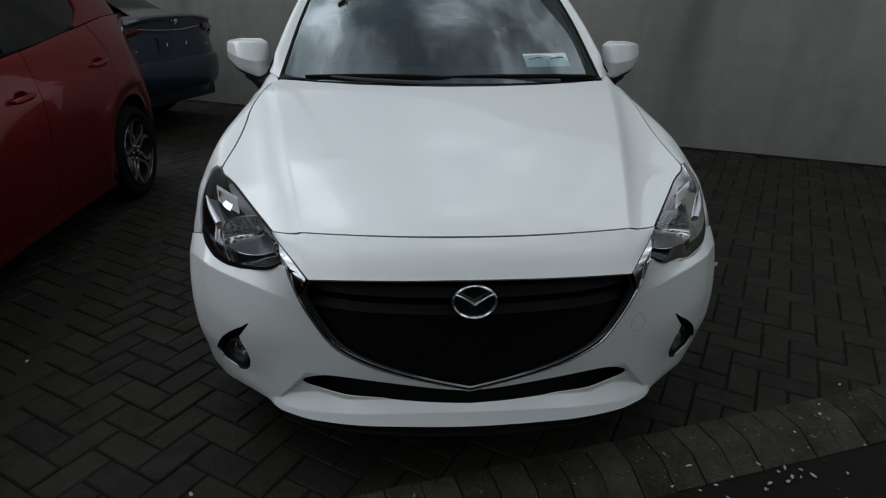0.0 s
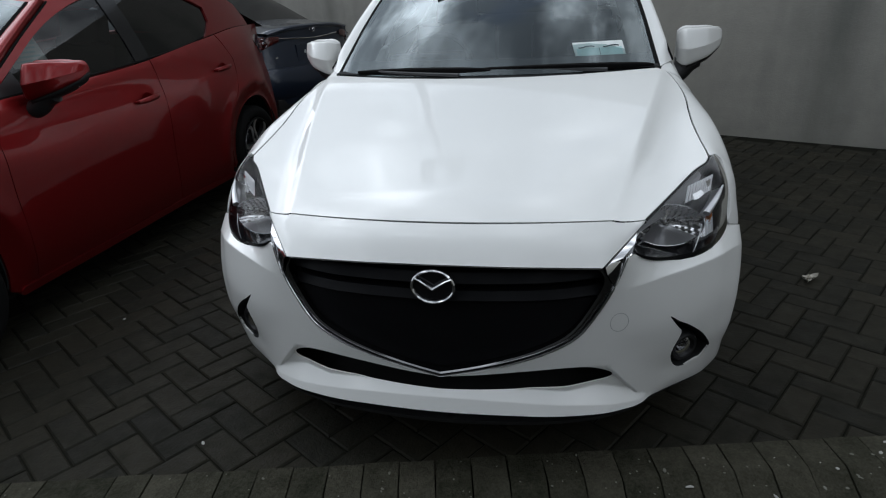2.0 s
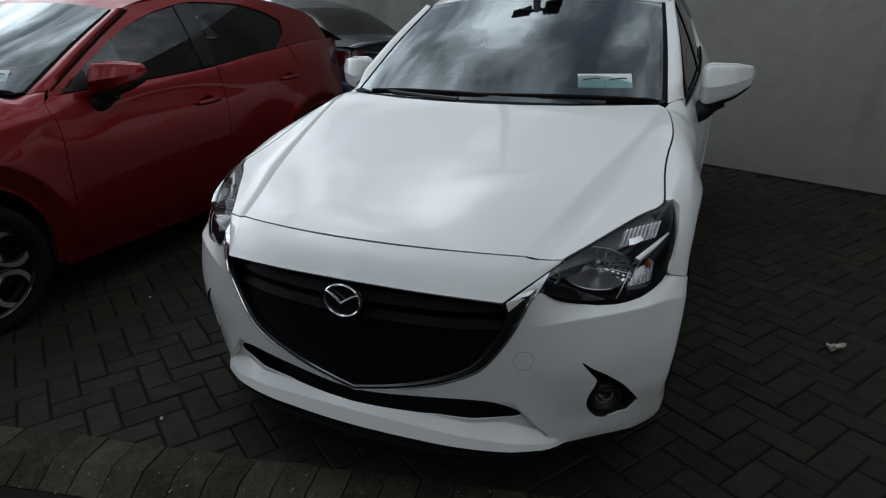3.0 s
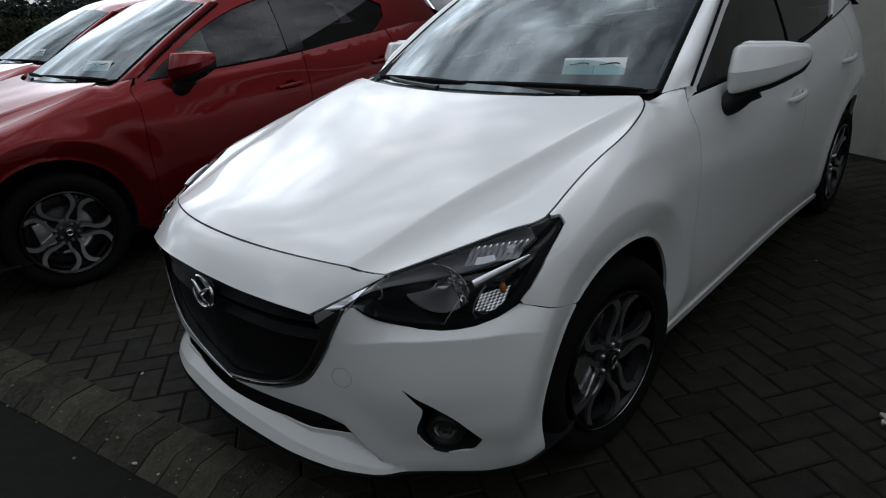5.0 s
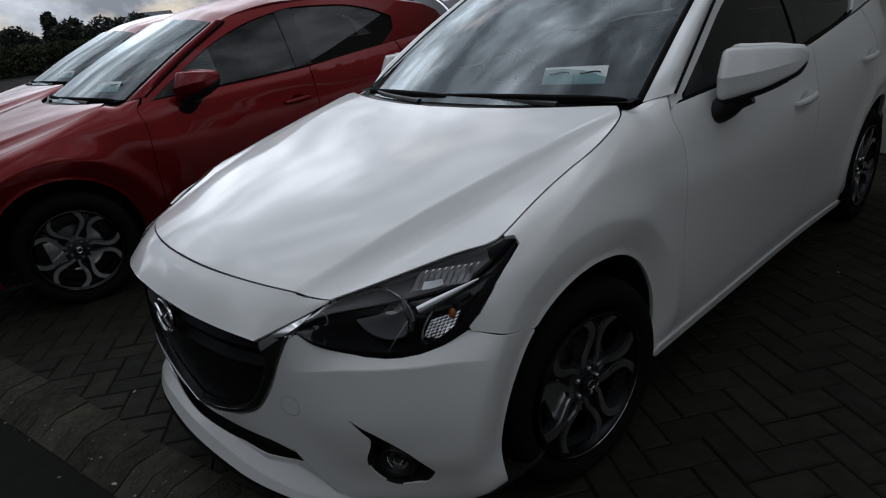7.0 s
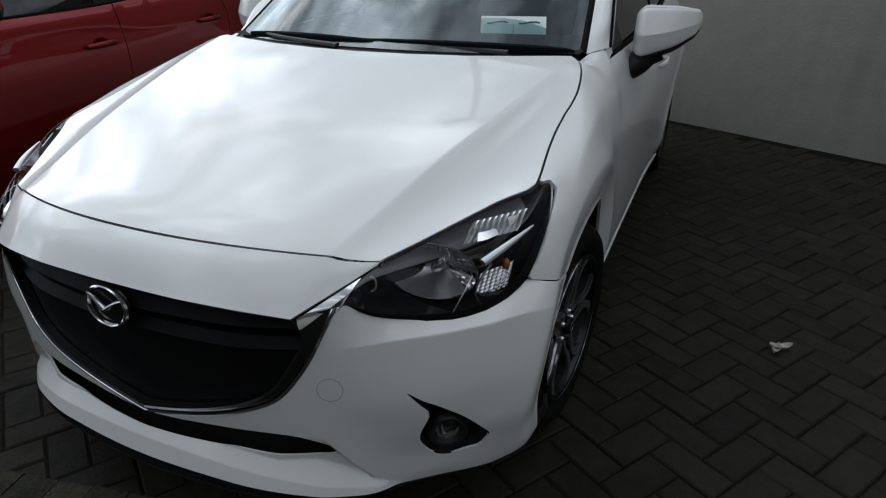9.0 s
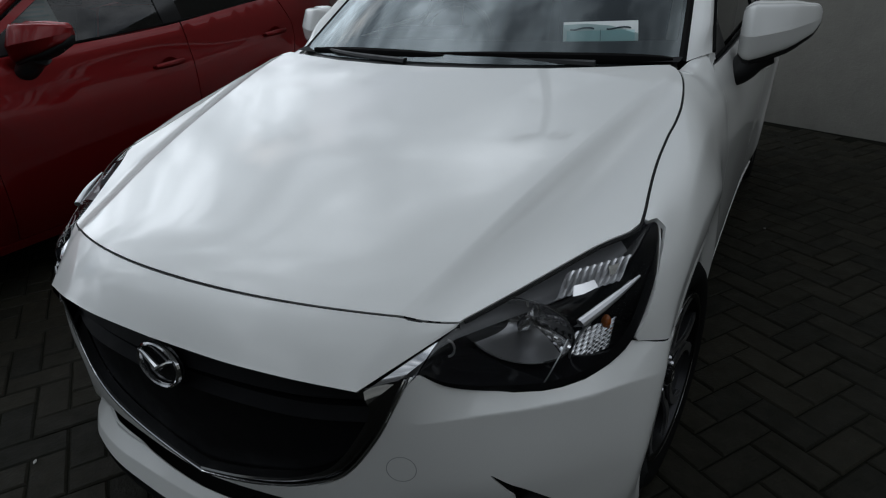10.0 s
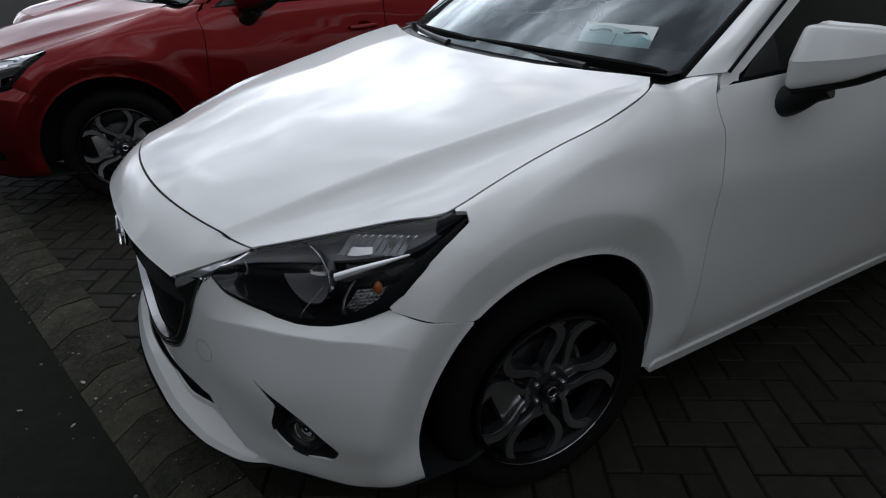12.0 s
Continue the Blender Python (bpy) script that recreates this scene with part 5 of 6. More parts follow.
# ---- cars ----
WHITE_AT = Matrix.Translation((.45, .45, 0)) @ pose(0, 0, 0, 0, 0, .75) @ Matrix.Translation((-.45, -.45, 0))
white_car = hatchback("hatchback", "white five-door hatchback parked nose-out on block paving", WHITE_AT, WHITE)


def recoloured(m, paint, label):
    """A copy of the hatchback in another paint."""
    c = copy_thing(white_car, m)
    c["label"] = label
    for o in c.children_recursive:
        if o.type == "MESH" and o.data.materials[0] == WHITE:
            o.material_slots[0].link = "OBJECT"
            o.material_slots[0].material = paint
    for o in c.children:
        if o.name.startswith("wheel") and not o.name.startswith("wheel_"):
            o.matrix_basis = o.matrix_basis @ pose(0, 0, 0, -14.5, 0, 0)
    return c


RED_AT = Matrix.Translation((-2.68, -.67, 0)) @ pose(0, 0, 0, 0, 0, 1.0)
RED2_AT = Matrix.Translation((-5.16, -.35, 0)) @ pose(0, 0, 0, 0, 0, 1.0)
recoloured(RED_AT, RED, "metallic red hatchback parked beside the white one")
recoloured(RED2_AT, MAROON, "dark red hatchback parked beyond the red one")


def notice(m):
    """A printed price card that leans behind the windscreen."""
    c = thing("price_card", "pale green printed card leaning inside the windscreen", "card", m, group="price cards")
    part("card", box(bmesh.new(), (.205, .0016, .086), (0, 0, .043), .0006), PAPER, c, smooth=False)
    part("print_field", box(bmesh.new(), (.185, .001, .048), (0, -.0013, .030), 0), PRINT, c, smooth=False)
    part("print_line", box(bmesh.new(), (.0012, .001, .050), (0, -.0022, .030), 0), PRINTDARK, c, smooth=False)
    for x in (-.05, .05):
        bm = tube(bmesh.new(), [(x + .032 * math.cos(a), -.002, .063 + .003 * math.sin(a * 2) - .004 * abs(math.cos(a))) for a in np.linspace(0, 3.1416, 12)], .0022, 6)
        part("print_mark", bm, PRINTDARK, c)
    return c


CARD_AT = Matrix.Translation((.443, 1.256, 1.016)) @ pose(0, 0, 0, -45, 0, 18)
for at in (WHITE_AT, RED_AT, RED2_AT):
    notice(at @ CARD_AT)


def window_sheet(m):
    """A printed sheet fixed inside a side window; x along the glass, z up."""
    c = thing("window_sheet", "pale printed sheet fixed inside the red car's side window", "paper", m)
    part("sheet", box(bmesh.new(), (.20, .0012, .15), (0, 0, 0), .0004), PAPER, c, smooth=False)
    part("print_band", box(bmesh.new(), (.17, .001, .035), (0, -.0014, .045), 0), PRINT, c, smooth=False)
    for k in range(4):
        part("print_bar", box(bmesh.new(), (.15 - .02 * (k % 2), .001, .008), (-.005 * (k % 2), -.0014, .012 - .02 * k), 0), PRINT, c, smooth=False)
    return c


def sedan(m):
    """A navy saloon: bumper, boot, rear screen, cabin and wheels. x to its right, y ahead, from the middle of its tail."""
    car = thing("saloon_car", "navy blue saloon car seen from its tail, parked along the wall", "car", m)

    def skin(u, v):
        # u round the plan from the tail's middle to the nose, v from the sill to the shoulder
        h = .31 + .65 * v
        x, y = pchip([(0, 0, 0), (.08, .40, .012), (.15, .70, .075), (.20, .85, .22), (.26, .905, .50), (.45, .915, 1.4), (.7, .915, 3.0), (.85, .88, 4.0), (.93, .72, 4.5), (1, 0, 4.72)])(u)
        bulge = 1 - .10 * (abs(v - .45) / .55) ** 2.2
        tuck = .05 * max(0, v - .55) * (1 if u < .2 else 0) + (.10 * max(0, .2 - v) if u < .2 else 0)
        return Vector((x * bulge, y + tuck + .02 * abs(v - .35), h))
    rows = []
    us = list(np.linspace(0, .3, 24)) + list(np.linspace(.33, 1, 26))
    for v in np.linspace(0, 1, 14):
        r = [skin(u, v) for u in us]
        rows.append([Vector((-p.x, p.y, p.z)) for p in r[::-1]][:-1] + r)
    bm = grid_mesh(bmesh.new(), rows)
    bmesh.ops.recalc_face_normals(bm, faces=bm.faces)
    body = part("body", bm, NAVY, car)
    # boot lid and bonnet deck
    deck = pchip([(-.012, 1.006), (.02, 1.020), (.08, 1.020), (.3, 1.028), (.62, 1.06), (1.0, 1.06), (3.2, 1.0), (4.2, .90), (4.6, .80)])
    wide = pchip([(-.012, .64), (.02, .69), (.08, .73), (.3, .80), (.62, .82), (1.0, .83), (3.2, .82), (4.2, .80), (4.6, .55)])
    bm = grid_mesh(bmesh.new(), [[Vector((k * float(wide(y)[0]), y + (.05 * k * k if y < .3 else 0), float(deck(y)[0]) - .05 * abs(k) ** 3.0)) for k in np.linspace(-1, 1, 17)] for y in (-.012, .004, .02, .05, .08, .2, .3, .45, .62, 1.0, 2.0, 3.2, 3.7, 4.2, 4.6)])
    part("boot_lid", bm, NAVY, car)
    bm = grid_mesh(bmesh.new(), [[Vector((k * float(wide(-.012)[0]) * w, y + .05 * k * k, z - .05 * abs(k) ** 3 * t)) for k in np.linspace(-1, 1, 17)] for y, z, w, t in ((-.012, 1.006, 1, 1), (-.010, .992, 1, 1), (.014, .970, 1.04, .8), (.020, .91, 1.08, .3), (.030, .86, 1.1, 0))])
    part("boot_edge", bm, NAVY, car)
    chrome_line = [Vector((k * .70, .012 + .075 * k * k, .905 - .014 * math.cos(k * 3.1))) for k in np.linspace(-1, 1, 21)]
    part("chrome_strip", tube(bmesh.new(), chrome_line, .007, 8, .8), CHROME, car)
    b = part("badge", lathe(bmesh.new(), [(.046, .003), (.048, -.003), (.050, -.004), (.053, -.003), (.054, .003)], 32, "y"), CHROME, car)
    b.location, b.scale = (0, .004, .972), (.80, 1, .62)
    bm = bmesh.new()
    for sg in (1, -1):
        tube(bm, [(sg * .046, -.003, .020), (sg * .014, -.005, .0), (0, -.005, -.012)], .005, 6)
    part("badge_wing", bm, CHROME, b)
    for sg in (1, -1):
        rows = [[Vector((sg * x, y - .006 * math.sin(3.1416 * t), .930 + .002 * i - (1 - t) * (.040 + .026 * min(i, 4)))) for i, (x, y) in enumerate(((.50, .034), (.58, .046), (.66, .068), (.73, .104), (.79, .16), (.84, .25), (.872, .36)))] for t in (1, .75, .5, .25, 0)]
        tl = part("tail_lamp", grid_mesh(bmesh.new(), rows), REDLENS, car, "dark red wrap-round tail lamp")
        bm = lathe(bmesh.new(), [(.022, .0), (.026, -.005), (.030, .0), (.031, .006)], 20, "y")
        bm.transform(Matrix.Translation((sg * .68, .062, .872)))
        part("lamp_ring", bm, DARKCHROME, tl)
    for sg in (1, -1):
        part("model_letters", box(bmesh.new(), (.10, .004, .014), (sg * .52, .045, .745), .001), CHROME, car, "plain chrome bar lettering")
    # number plate recess with two small lamps
    part("plate_recess", box(bmesh.new(), (.54, .02, .15), (0, .022, .765), .006), NAVY, car)
    for x in (-.15, .15):
        part("plate_clip", box(bmesh.new(), (.010, .006, .030), (x, .006, .775), .001, pose(0, 0, 0, 0, 20, 0)), PAPER, car)
    rows = []
    for z, out in ((.655, .0), (.645, .028), (.62, .040), (.52, .045), (.42, .035), (.37, .01), (.355, -.03)):
        r = [skin(u, (z - .31) / .65) for u in np.linspace(0, .24, 22)]
        r = [Vector((p.x * (1 + out * .35), p.y - out, z)) for p in r]
        rows.append([Vector((-p.x, p.y, p.z)) for p in r[::-1]][:-1] + r)
    bm = grid_mesh(bmesh.new(), rows)
    bmesh.ops.recalc_face_normals(bm, faces=bm.faces)
    part("rear_bumper", bm, NAVY, car)
    part("diffuser", box(bmesh.new(), (1.24, .10, .14), (0, .10, .33), .04), BLACK, car)
    # cabin
    line = pchip([(.62, 1.055), (1.25, 1.33), (1.75, 1.43), (2.3, 1.455), (2.8, 1.40), (3.15, 1.25), (3.55, 1.0)])
    rows = [[Vector((k * .78 * (1 - .42 * max(0, float(line(y)[0]) - 1.0) ** 1.1), y + .03 * k * k, float(line(y)[0]) - .035 * abs(k) ** 3)) for k in np.linspace(-1, 1, 15)] for y in np.linspace(1.25, 2.85, 14)]
    part("roof", grid_mesh(bmesh.new(), rows), NAVY, car)
    for nm, y0, y1 in (("rear_screen", .60, 1.27), ("windscreen", 2.83, 3.55)):
        rows = [[Vector((k * .78 * (1 - .42 * max(0, float(line(y)[0]) - 1.0) ** 1.1), y + .03 * k * k, float(line(y)[0]) - .035 * abs(k) ** 3)) for k in np.linspace(-1, 1, 15)] for y in np.linspace(y0, y1, 8)]
        part(nm, grid_mesh(bmesh.new(), rows), GLOSSBLACK, car, "dark glass")
    for sg in (1, -1):
        rows = [[Vector((sg * (.80 + (.78 * (1 - .42 * max(0, float(line(y)[0]) - 1.0) ** 1.1) - .80) * t), y + .03 * t, .99 + (float(line(y)[0]) - .035 - .99) * t)) for y in np.linspace(.66, 3.50, 22)] for t in np.linspace(0, 1, 6)]
        part("side_glass", grid_mesh(bmesh.new(), rows), GLOSSBLACK, car, "dark side glass")
        rim_ = [Vector((sg * (.79 * (1 - .42 * max(0, float(line(y)[0]) - .06 - 1.0) ** 1.1)), y + .03, float(line(y)[0]) - .055)) for y in np.linspace(.85, 3.3, 22)]
        part("window_trim", tube(bmesh.new(), rim_, .011, 6), CHROME, car)
        part("belt_trim", tube(bmesh.new(), [(sg * .81, .80, 1.0), (sg * .815, 3.3, .985)], .010, 6), CHROME, car)
        for y in (.95, 3.75):
            wheel(car, (sg * .86, y, HUB_Z), 15, sg)
    return car


window_sheet(RED_AT @ pose(.632, 1.735, 1.135, -25, 0, 90))
sedan(Matrix.Translation((-2.30, 4.76, 0)) @ pose(0, 0, 0, 0, 0, 71) @ Matrix.Diagonal((.89, 1, 1.04, 1)))

# ---- what stands beyond the yard ----
LEAF = material("hedge_leaves", (0.040, 0.046, 0.018), 0.8, spec=0.2, vary=0.9, vary_scale=.6, vary_to=(0.018, 0.022, 0.010))
PINE = material("far_foliage", (0.030, 0.040, 0.028), 0.8, vary=0.8, vary_scale=.3, vary_to=(0.018, 0.024, 0.018))
BARK = material("bark", (0.06, 0.05, 0.04), 0.9, vary=0.6, vary_scale=3, bump=0.4, bump_scale=20)
RENDERED = material("white_render", (0.72, 0.71, 0.72), 0.8, vary=0.3, vary_scale=.5, vary_to=(0.55, 0.54, 0.55))
SLATE = material("slate", (0.09, 0.09, 0.10), 0.7, vary=0.5, vary_scale=2)
STEEL = material("galvanised_steel", (0.30, 0.31, 0.32), 0.5, metal=0.6, vary=0.3, vary_scale=4)


def bearing(az, d):
    """A place d metres off, az degrees to the left of straight ahead, seen from the yard's corner."""
    return Vector((1.56 - d * math.sin(radians(az)), -.46 + d * math.cos(radians(az)), -.045))


def foliage(name, centres, leaf, count, mat, seed, parent=None):
    """Clumps of small leaves scattered in ellipsoids given as (centre, radii)."""
    rnd, verts, faces = random.Random(seed), [], []
    for _ in range(count):
        c, r = rnd.choice(centres)
        d = Vector((rnd.gauss(0, 1), rnd.gauss(0, 1), rnd.gauss(0, 1))).normalized() * rnd.uniform(.55, 1.05)
        p = Vector(c) + Vector((d.x * r[0], d.y * r[1], d.z * r[2]))
        a, b = Vector((rnd.gauss(0, 1), rnd.gauss(0, 1), rnd.gauss(0, 1))).normalized(), Vector((rnd.gauss(0, 1), rnd.gauss(0, 1), rnd.gauss(0, 1))).normalized()
        s, n = leaf * rnd.uniform(.6, 1.4), len(verts)
        verts += [p - a * s, p + b * s * .5, p + a * s, p - b * s * .5]
        faces.append((n, n + 1, n + 2, n + 3))
    me = bpy.data.meshes.new(name)
    me.from_pydata([v[:] for v in verts], [], faces)
    return part(name, me, mat, parent)


hedge_line = [bearing(96 - 2.2 * i, 36 + .9 * i) for i in range(16)]
clumps = [(p + Vector((dx, 0, z)), (1.2, 1.0, .45)) for p in hedge_line for z in (.3, .8, 1.2) for dx in (-.6, .6)]
tagged(foliage("hedge", clumps, .13, 26000, LEAF, 3), "long clipped dark green hedge across the road", "hedge", kind="stuff")
rnd = random.Random(5)
for k, (az, d, h, r) in enumerate(((88, 60, 3.2, 3.0), (84, 64, 3.4, 3.4), (81, 62, 3.1, 2.6), (78.4, 60, 3.9, .7), (77, 58, 3.2, 2.2), (75.0, 57, 3.1, 2.4), (72.5, 75, 3.9, 2.0))):
    at = bearing(az, d)
    t = thing("tree", "dark distant tree beyond the hedge", "tree", Matrix.Translation(at), group="distant trees")
    trunk = tube(bmesh.new(), [(0, 0, 0), (.05, .02, h * .4), (0, .1, h * .8)], [.22, .16, .05], 8)
    tube(trunk, [(0, 0, h * .4), (.6, .2, h * .65)], [.08, .03], 6)
    tube(trunk, [(0, 0, h * .45), (-.6, -.2, h * .7)], [.08, .03], 6)
    part("trunk", trunk, BARK, t)
    cs = [((rnd.uniform(-r, r) * .6, rnd.uniform(-r, r) * .6, h * rnd.uniform(.45, .8)), (r * .5, r * .5, h * .22)) for _ in range(7)] + [((0, 0, h * .8), (r * .35, r * .35, h * .22))]
    foliage("crown", cs, .22, 1500, PINE, 20 + k, t)


def building(name, label, m, size, roof_h, wall_mat, windows):
    """A plain building with a pitched roof and windows along its front (its -y side)."""
    b = thing(name, label, "building", m)
    sx, sy, sz_ = size
    part("wall", box(bmesh.new(), size, (0, 0, sz_ / 2), .02), wall_mat, b, smooth=False)
    bm = bmesh.new()
    vs = [bm.verts.new(p) for p in ((-sx / 2 - .2, -sy / 2 - .2, sz_), (sx / 2 + .2, -sy / 2 - .2, sz_), (sx / 2 + .2, sy / 2 + .2, sz_), (-sx / 2 - .2, sy / 2 + .2, sz_), (-sx / 2 - .2, 0, sz_ + roof_h), (sx / 2 + .2, 0, sz_ + roof_h))]
    for f in ((0, 1, 5, 4), (2, 3, 4, 5), (0, 4, 3), (1, 2, 5), (0, 3, 2, 1)):
        bm.faces.new([vs[i] for i in f])
    part("roof", bm, SLATE, b, smooth=False)
    for i in range(windows):
        x = -sx / 2 + sx * (i + .5) / windows
        w = part("window", box(bmesh.new(), (1.1, .10, 1.2), (x, -sy / 2 - .01, sz_ * .55), .01), RENDERED, b, smooth=False)
        part("pane", box(bmesh.new(), (.94, .04, 1.04), (x, -sy / 2 - .05, sz_ * .55), .004), GLOSSBLACK, w, smooth=False)
    return b


building("house", "distant grey house among trees", Matrix.Translation(bearing(71.4, 95)) @ pose(0, 0, 0, 0, 0, 60), (5, 5, 3.4), 1.0, SLATE, 2)
building("white_building", "white rendered building beyond the yard wall", Matrix.Translation(bearing(47.0, 34)) @ pose(0, 0, 0, 0, 0, 40), (9, 6, 6.0), 1.5, RENDERED, 4)


def lamp_post(m, h, arms):
    """A steel post with one or two lamp arms."""
    t = thing("street_lamp", "tall grey steel lamp post with arms at its top", "street lamp", m, group="lamp posts")
    part("post", tube(bmesh.new(), [(0, 0, 0), (0, 0, h * .2), (0, 0, h)], [.10, .075, .05], 10), STEEL, t)
    for s in arms:
        part("arm", tube(bmesh.new(), [(0, 0, h - .04), (s * .06, 0, h), (s * .12, 0, h + .015)], [.035, .030, .025], 8), STEEL, t)
        part("lamp_head", box(bmesh.new(), (.30, .17, .06), (s * .25, 0, h + .045), .024, pose(0, 0, 0, 0, -12 * s, 0)), STEEL, t)
    return t


lamp_post(Matrix.Translation(bearing(65.0, 70)), 7.0, (1,))
lamp_post(Matrix.Translation((-1.95, 6.48, -.02)) @ Matrix.Diagonal((1.3, 1.3, 1, 1)), 6.85, (1, -1))

# ---- litter on the paving ----
LITTER = material("dry_leaf", (0.55, 0.52, 0.46), 0.8, vary=0.6, vary_scale=40, vary_to=(0.3, 0.27, 0.22))
CHIP = material("pale_chip", (0.42, 0.41, 0.38), 0.8, vary=0.5, vary_scale=60)


def dry_leaf(x, y, size, turn):
    bm = bmesh.new()
    rows = []
    for i in range(7):
        a = -1 + i / 3
        w = .42 * (1 - a * a) ** .6 + .02
        rows.append([Vector((a * size, k * w * size, .006 + .010 * a * a + .012 * abs(k) ** 1.5 + .004 * math.sin(3 * a + 5 * k))) for k in np.linspace(-1, 1, 5)])
    grid_mesh(bm, rows)
    ob = part("dry_leaf", bm, LITTER)
    ob.matrix_world = Matrix.Translation((x, y, 0)) @ pose(0, 0, 0, 0, 0, turn)
    return tagged(ob, "pale curled dry leaf lying on the paving", "leaf", "litter")


dry_leaf(1.41, 1.462, .040, 20)
dry_leaf(1.395, 1.435, .030, 70)
rnd = random.Random(8)
for x, y, z in ((.907, 2.608, 0), (.91, .09, -.01), (.99, .08, -.02), (.75, .03, -.03), (.77, -.01, -.04), (1.19, .07, -.04), (1.12, -.03, -.04), (.69, .09, -.01), (1.27, .35, 0), (1.42, .46, 0),
                (.49, .08, -.01), (.30, -.04, -.04), (1.06, .23, 0), (.94, .23, 0), (.97, .075, -.03), (1.005, .06, -.035), (1.03, .055, -.035), (1.045, .08, -.03), (1.075, .062, -.036), (.925, .04, -.04), (.90, .02, -.042), (.985, .045, -.04), (.955, .19, 0), (1.10, .215, 0), (1.24, .30, 0), (.815, .06, -.03), (.70, .02, -.04), (.62, .035, -.035), (-.29, -.36, -.045), (-.13, -.22, -.045), (.11, -.36, -.045), (-.50, -.20, -.02), (-.32, -.18, -.03), (-.21, -.15, -.03), (-1.61, .72, 0), (-.78, .03, 0)):
    bm = bmesh.new()
    bmesh.ops.create_icosphere(bm, subdivisions=1, radius=1)
    for v in bm.verts:
        v.co = v.co * rnd.uniform(.7, 1.2)
    bmesh.ops.scale(bm, verts=bm.verts, vec=(.009 * rnd.uniform(.5, 1.4), .005 * rnd.uniform(.6, 1.3), .003))
    ob = part("pebble", bm, CHIP, smooth=False)
    ob.matrix_world = Matrix.Translation((x, y, z + .004)) @ pose(0, 0, 0, 0, 0, rnd.uniform(0, 180))
    tagged(ob, "small pale chip lying loose on the ground", "pebble", "litter")

GRIT = material("pale_grit", (0.20, 0.195, 0.17), 0.85, vary=0.8, vary_scale=30, vary_to=(0.10, 0.10, 0.07))
bm = bmesh.new()
rnd = random.Random(21)
for k in range(200):
    d = rnd.gauss(-.03, .07) if rnd.random() < .75 else rnd.uniform(-.9, .12)
    q = KERB_O + along * rnd.uniform(-2.2, 2.0) - across * .10 + across * (d - .02)
    z = -.044 if d < -.13 else (-.026 if d < -.085 else .007 if d < .12 else .002)
    r = .0022 + .0035 * rnd.random() ** 3
    bmesh.ops.create_icosphere(bm, subdivisions=1, radius=r, matrix=Matrix.Translation(q + Vector((0, 0, z))) @ pose(0, 0, 0, 0, 0, rnd.uniform(0, 180)) @ Matrix.Diagonal((rnd.uniform(.8, 1.8), 1, .6, 1)))
tagged(part("grit", bm, GRIT, smooth=False), "scattered pale grit along the edging", "grit", kind="stuff")

# ---- paving bricks and edging blocks ----


def brick_mesh(name, lx, ly, h, bevel, nose_=0.0):
    """A chamfered block, its top at z = 0; nose_: how far its front edge rounds down."""
    me, bm = bpy.data.meshes.new(name), bmesh.new()
    x, y = lx / 2, ly / 2
    if nose_:
        prof = [(y, -h), (y, -bevel), (y - bevel, 0), (-y + .088, .001), (-y + .076, -.004), (-y + .060, -.014), (-y + .025, -.034), (-y, -.046), (-y, -h)]
        rows = [[bm.verts.new((s * x, a, b)) for a, b in prof] for s in (-1, 1)]
        for i in range(len(prof) - 1):
            bm.faces.new((rows[0][i], rows[1][i], rows[1][i + 1], rows[0][i + 1]))
        bm.faces.new(rows[0]), bm.faces.new(rows[1][::-1])
        bmesh.ops.recalc_face_normals(bm, faces=bm.faces)
    else:
        lo = [bm.verts.new((sx * x, sy * y, -h)) for sx, sy in ((-1, -1), (1, -1), (1, 1), (-1, 1))]
        md = [bm.verts.new((sx * x, sy * y, -bevel)) for sx, sy in ((-1, -1), (1, -1), (1, 1), (-1, 1))]
        tp = [bm.verts.new((sx * (x - bevel), sy * (y - bevel), 0)) for sx, sy in ((-1, -1), (1, -1), (1, 1), (-1, 1))]
        for a, b in ((lo, md), (md, tp)):
            for i in range(4):
                bm.faces.new((a[i], a[(i + 1) % 4], b[(i + 1) % 4], b[i]))
        bm.faces.new(tp)
    bm.to_mesh(me)
    bm.free()
    return me


BRICK, CUT, BLOCK = brick_mesh("brick", .195, .095, .03, .005), brick_mesh("cut_brick", .096, .095, .03, .005), brick_mesh("edging_block", .101, .205, .06, .006, 1)
BRICK.materials.append(PAVER), CUT.materials.append(PAVER), BLOCK.materials.append(EDGING)
rnd = random.Random(11)
TURN45 = pose(0, 0, 0, 0, 0, 13.3 + 45)


def herringbone(n):
    """Places of bricks in a herringbone bond, in a frame turned half a right angle to the edging."""
    for i in range(-n, n):
        for j in range(-n, n):
            x, y = i * .1 + j * .2, i * .1 - j * .2
            yield x + .1, y + .05, 0
            yield x + .05, y + .2, 90


def inside_paving(p):
    q = p - KERB_O
    if q.dot(across) < -.11 or (p - WALL_AT).dot(Vector((.418, .908, 0))) > -.105:
        return False
    return -7.5 < p.x < 6.5


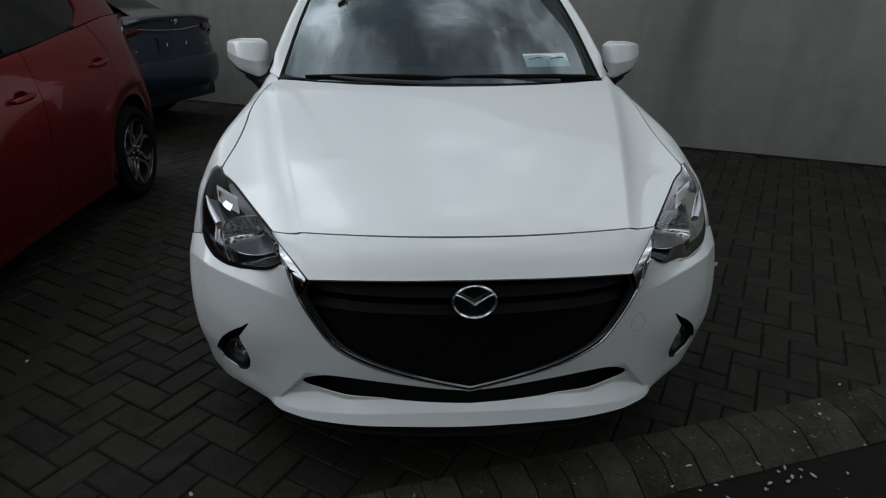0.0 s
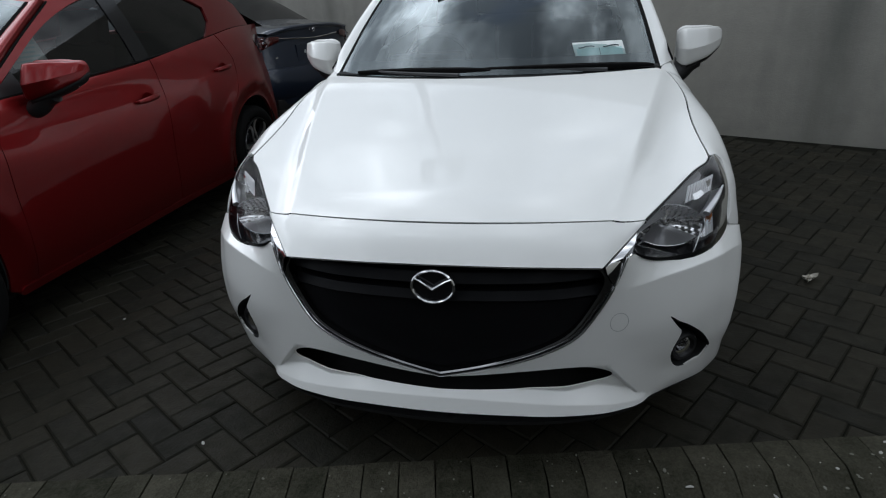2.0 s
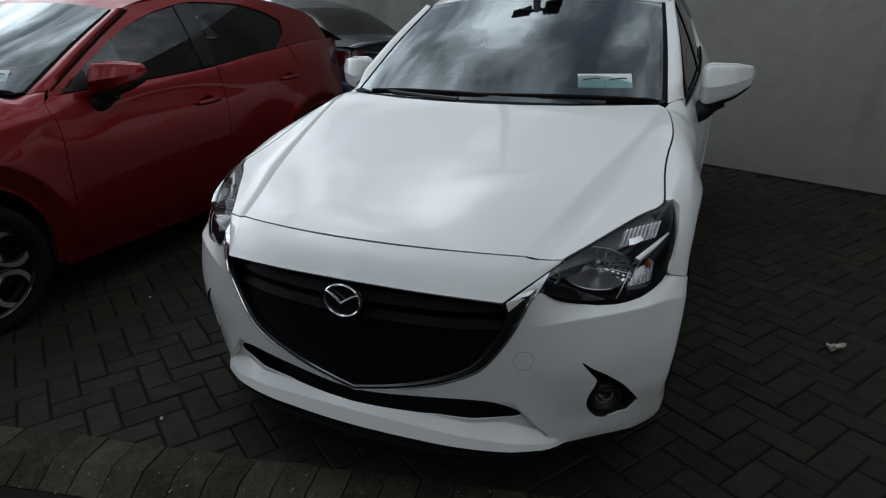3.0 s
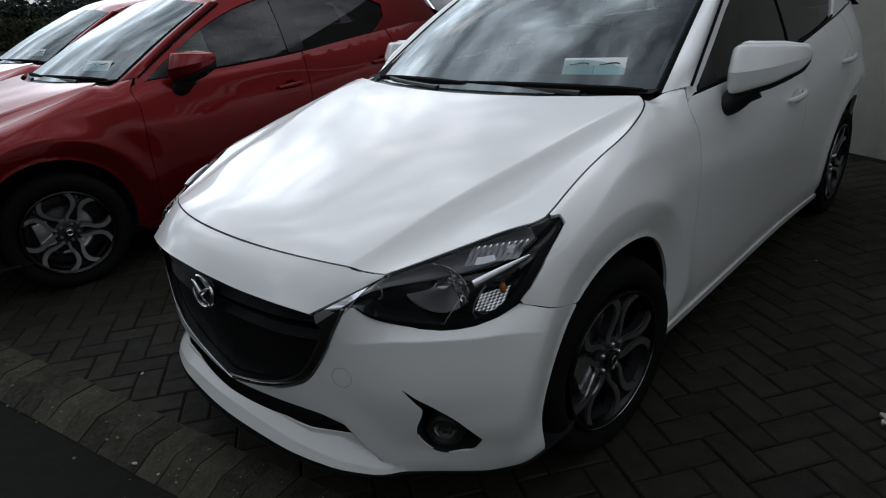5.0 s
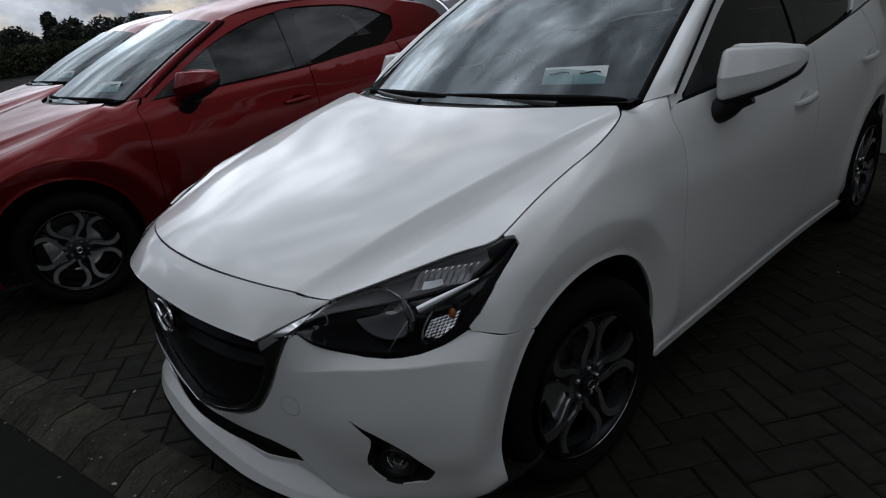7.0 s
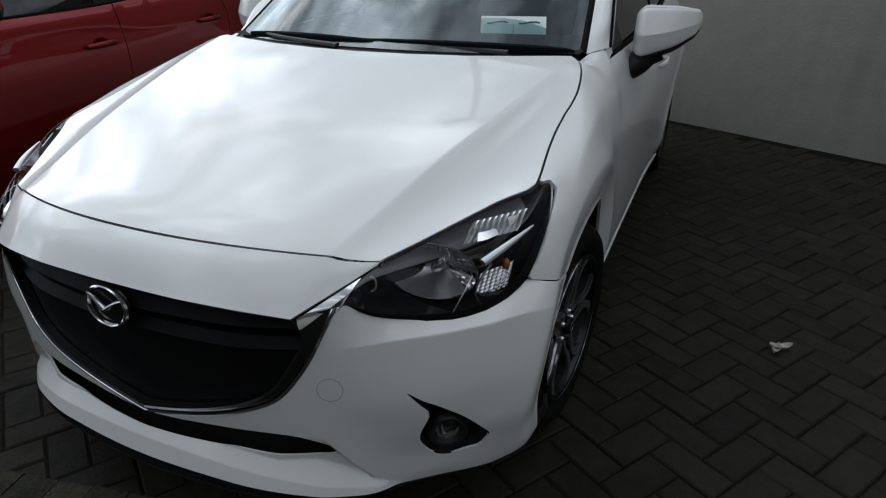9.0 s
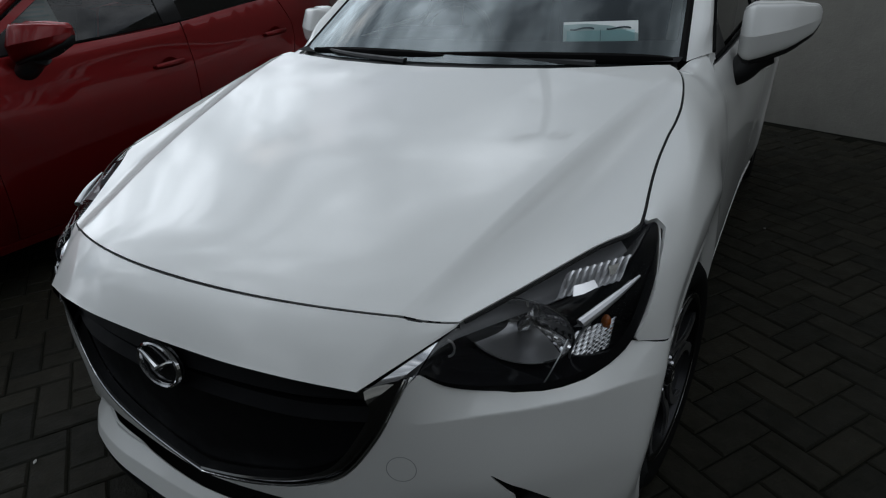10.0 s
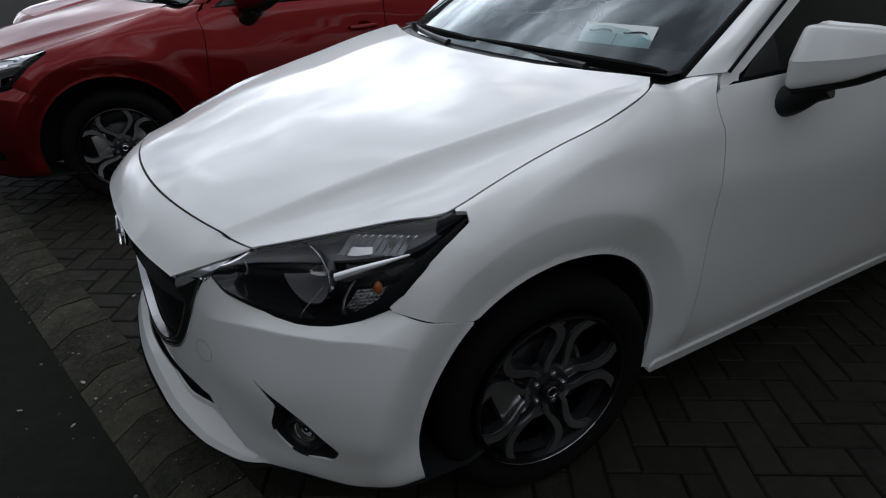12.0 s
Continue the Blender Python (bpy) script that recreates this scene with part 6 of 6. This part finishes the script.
near_, rest, cut = [], [], []
for bx, by, bt in herringbone(70):
    p = TURN45 @ Vector((bx, by, 0))
    if inside_paving(p):
        m = Matrix.Translation(p + Vector((0, 0, rnd.uniform(-.002, .002)))) @ TURN45 @ pose(0, 0, 0, rnd.uniform(-.6, .6), rnd.uniform(-.6, .6), bt + rnd.uniform(-.6, .6))
        d = (p - KERB_O).dot(across)
        if d < -.015:
            # bricks that meet the edging are cut in half
            if d > -.085:
                ax_ = m.to_3x3() @ Vector((1, 0, 0))
                cut.append(Matrix.Translation(ax_ * math.copysign(.049, ax_.dot(across))) @ m)
            continue
        (near_ if (.75 < p.x < 2.1 and p.y < 2.3) or (-1.75 < p.x < -.75 and p.y < 1.2) or (-.8 < p.x < .9 and p.y < .12) else rest).append(m)


def joined(name, me, poses, mat, parent):
    """Many blocks as one mesh."""
    v0 = np.array([v.co[:] for v in me.vertices])
    f0 = [tuple(p.vertices) for p in me.polygons]
    verts, faces = [], []
    for m in poses:
        n, a = len(verts), np.array(m)
        verts += (v0 @ a[:3, :3].T + a[:3, 3]).tolist()
        faces += [tuple(i + n for i in f) for f in f0]
    out = bpy.data.meshes.new(name)
    out.from_pydata(verts, [], faces)
    out.materials.append(mat)
    ob = new(name, out)
    ob.parent, ob.matrix_parent_inverse = parent, parent.matrix_world.inverted()
    return tagged(ob, kind="stuff")


def island_colours(m):
    """A material whose tone also changes from block to block of a joined mesh."""
    c = m.copy()
    nt = c.node_tree
    info = next(n for n in nt.nodes if n.type == "OBJECT_INFO" and n.outputs["Random"].is_linked)
    geo = nt.nodes.new("ShaderNodeNewGeometry")
    for l in list(info.outputs["Random"].links):
        nt.links.new(geo.outputs["Random Per Island"], l.to_socket)
    return c


joined("cut_bricks", CUT, cut, island_colours(PAVER), paving)
joined("far_bricks", BRICK, rest + near_[300:], island_colours(PAVER), paving)
for m in near_[:300]:
    ob = new("brick", BRICK)
    ob.parent, ob.matrix_parent_inverse = paving, paving.matrix_world.inverted()
    ob.matrix_basis = m
near_, rest = [], []
for i in range(-75, 50):
    p = KERB_O + along * (i * .1055 + .02) - across * .1025
    m = Matrix.Translation(p + Vector((0, 0, rnd.uniform(.003, .007)))) @ pose(0, 0, 0, rnd.uniform(-1.2, 1.2), rnd.uniform(-1, 1), 13.3 + rnd.uniform(-1, 1))
    (near_ if -1.9 < p.x < 2.2 else rest).append(m)
joined("far_edging", BLOCK, rest, island_colours(EDGING), paving)
for m in near_:
    ob = new("edging_block", BLOCK)
    ob.parent, ob.matrix_parent_inverse = paving, paving.matrix_world.inverted()
    ob.matrix_basis = m
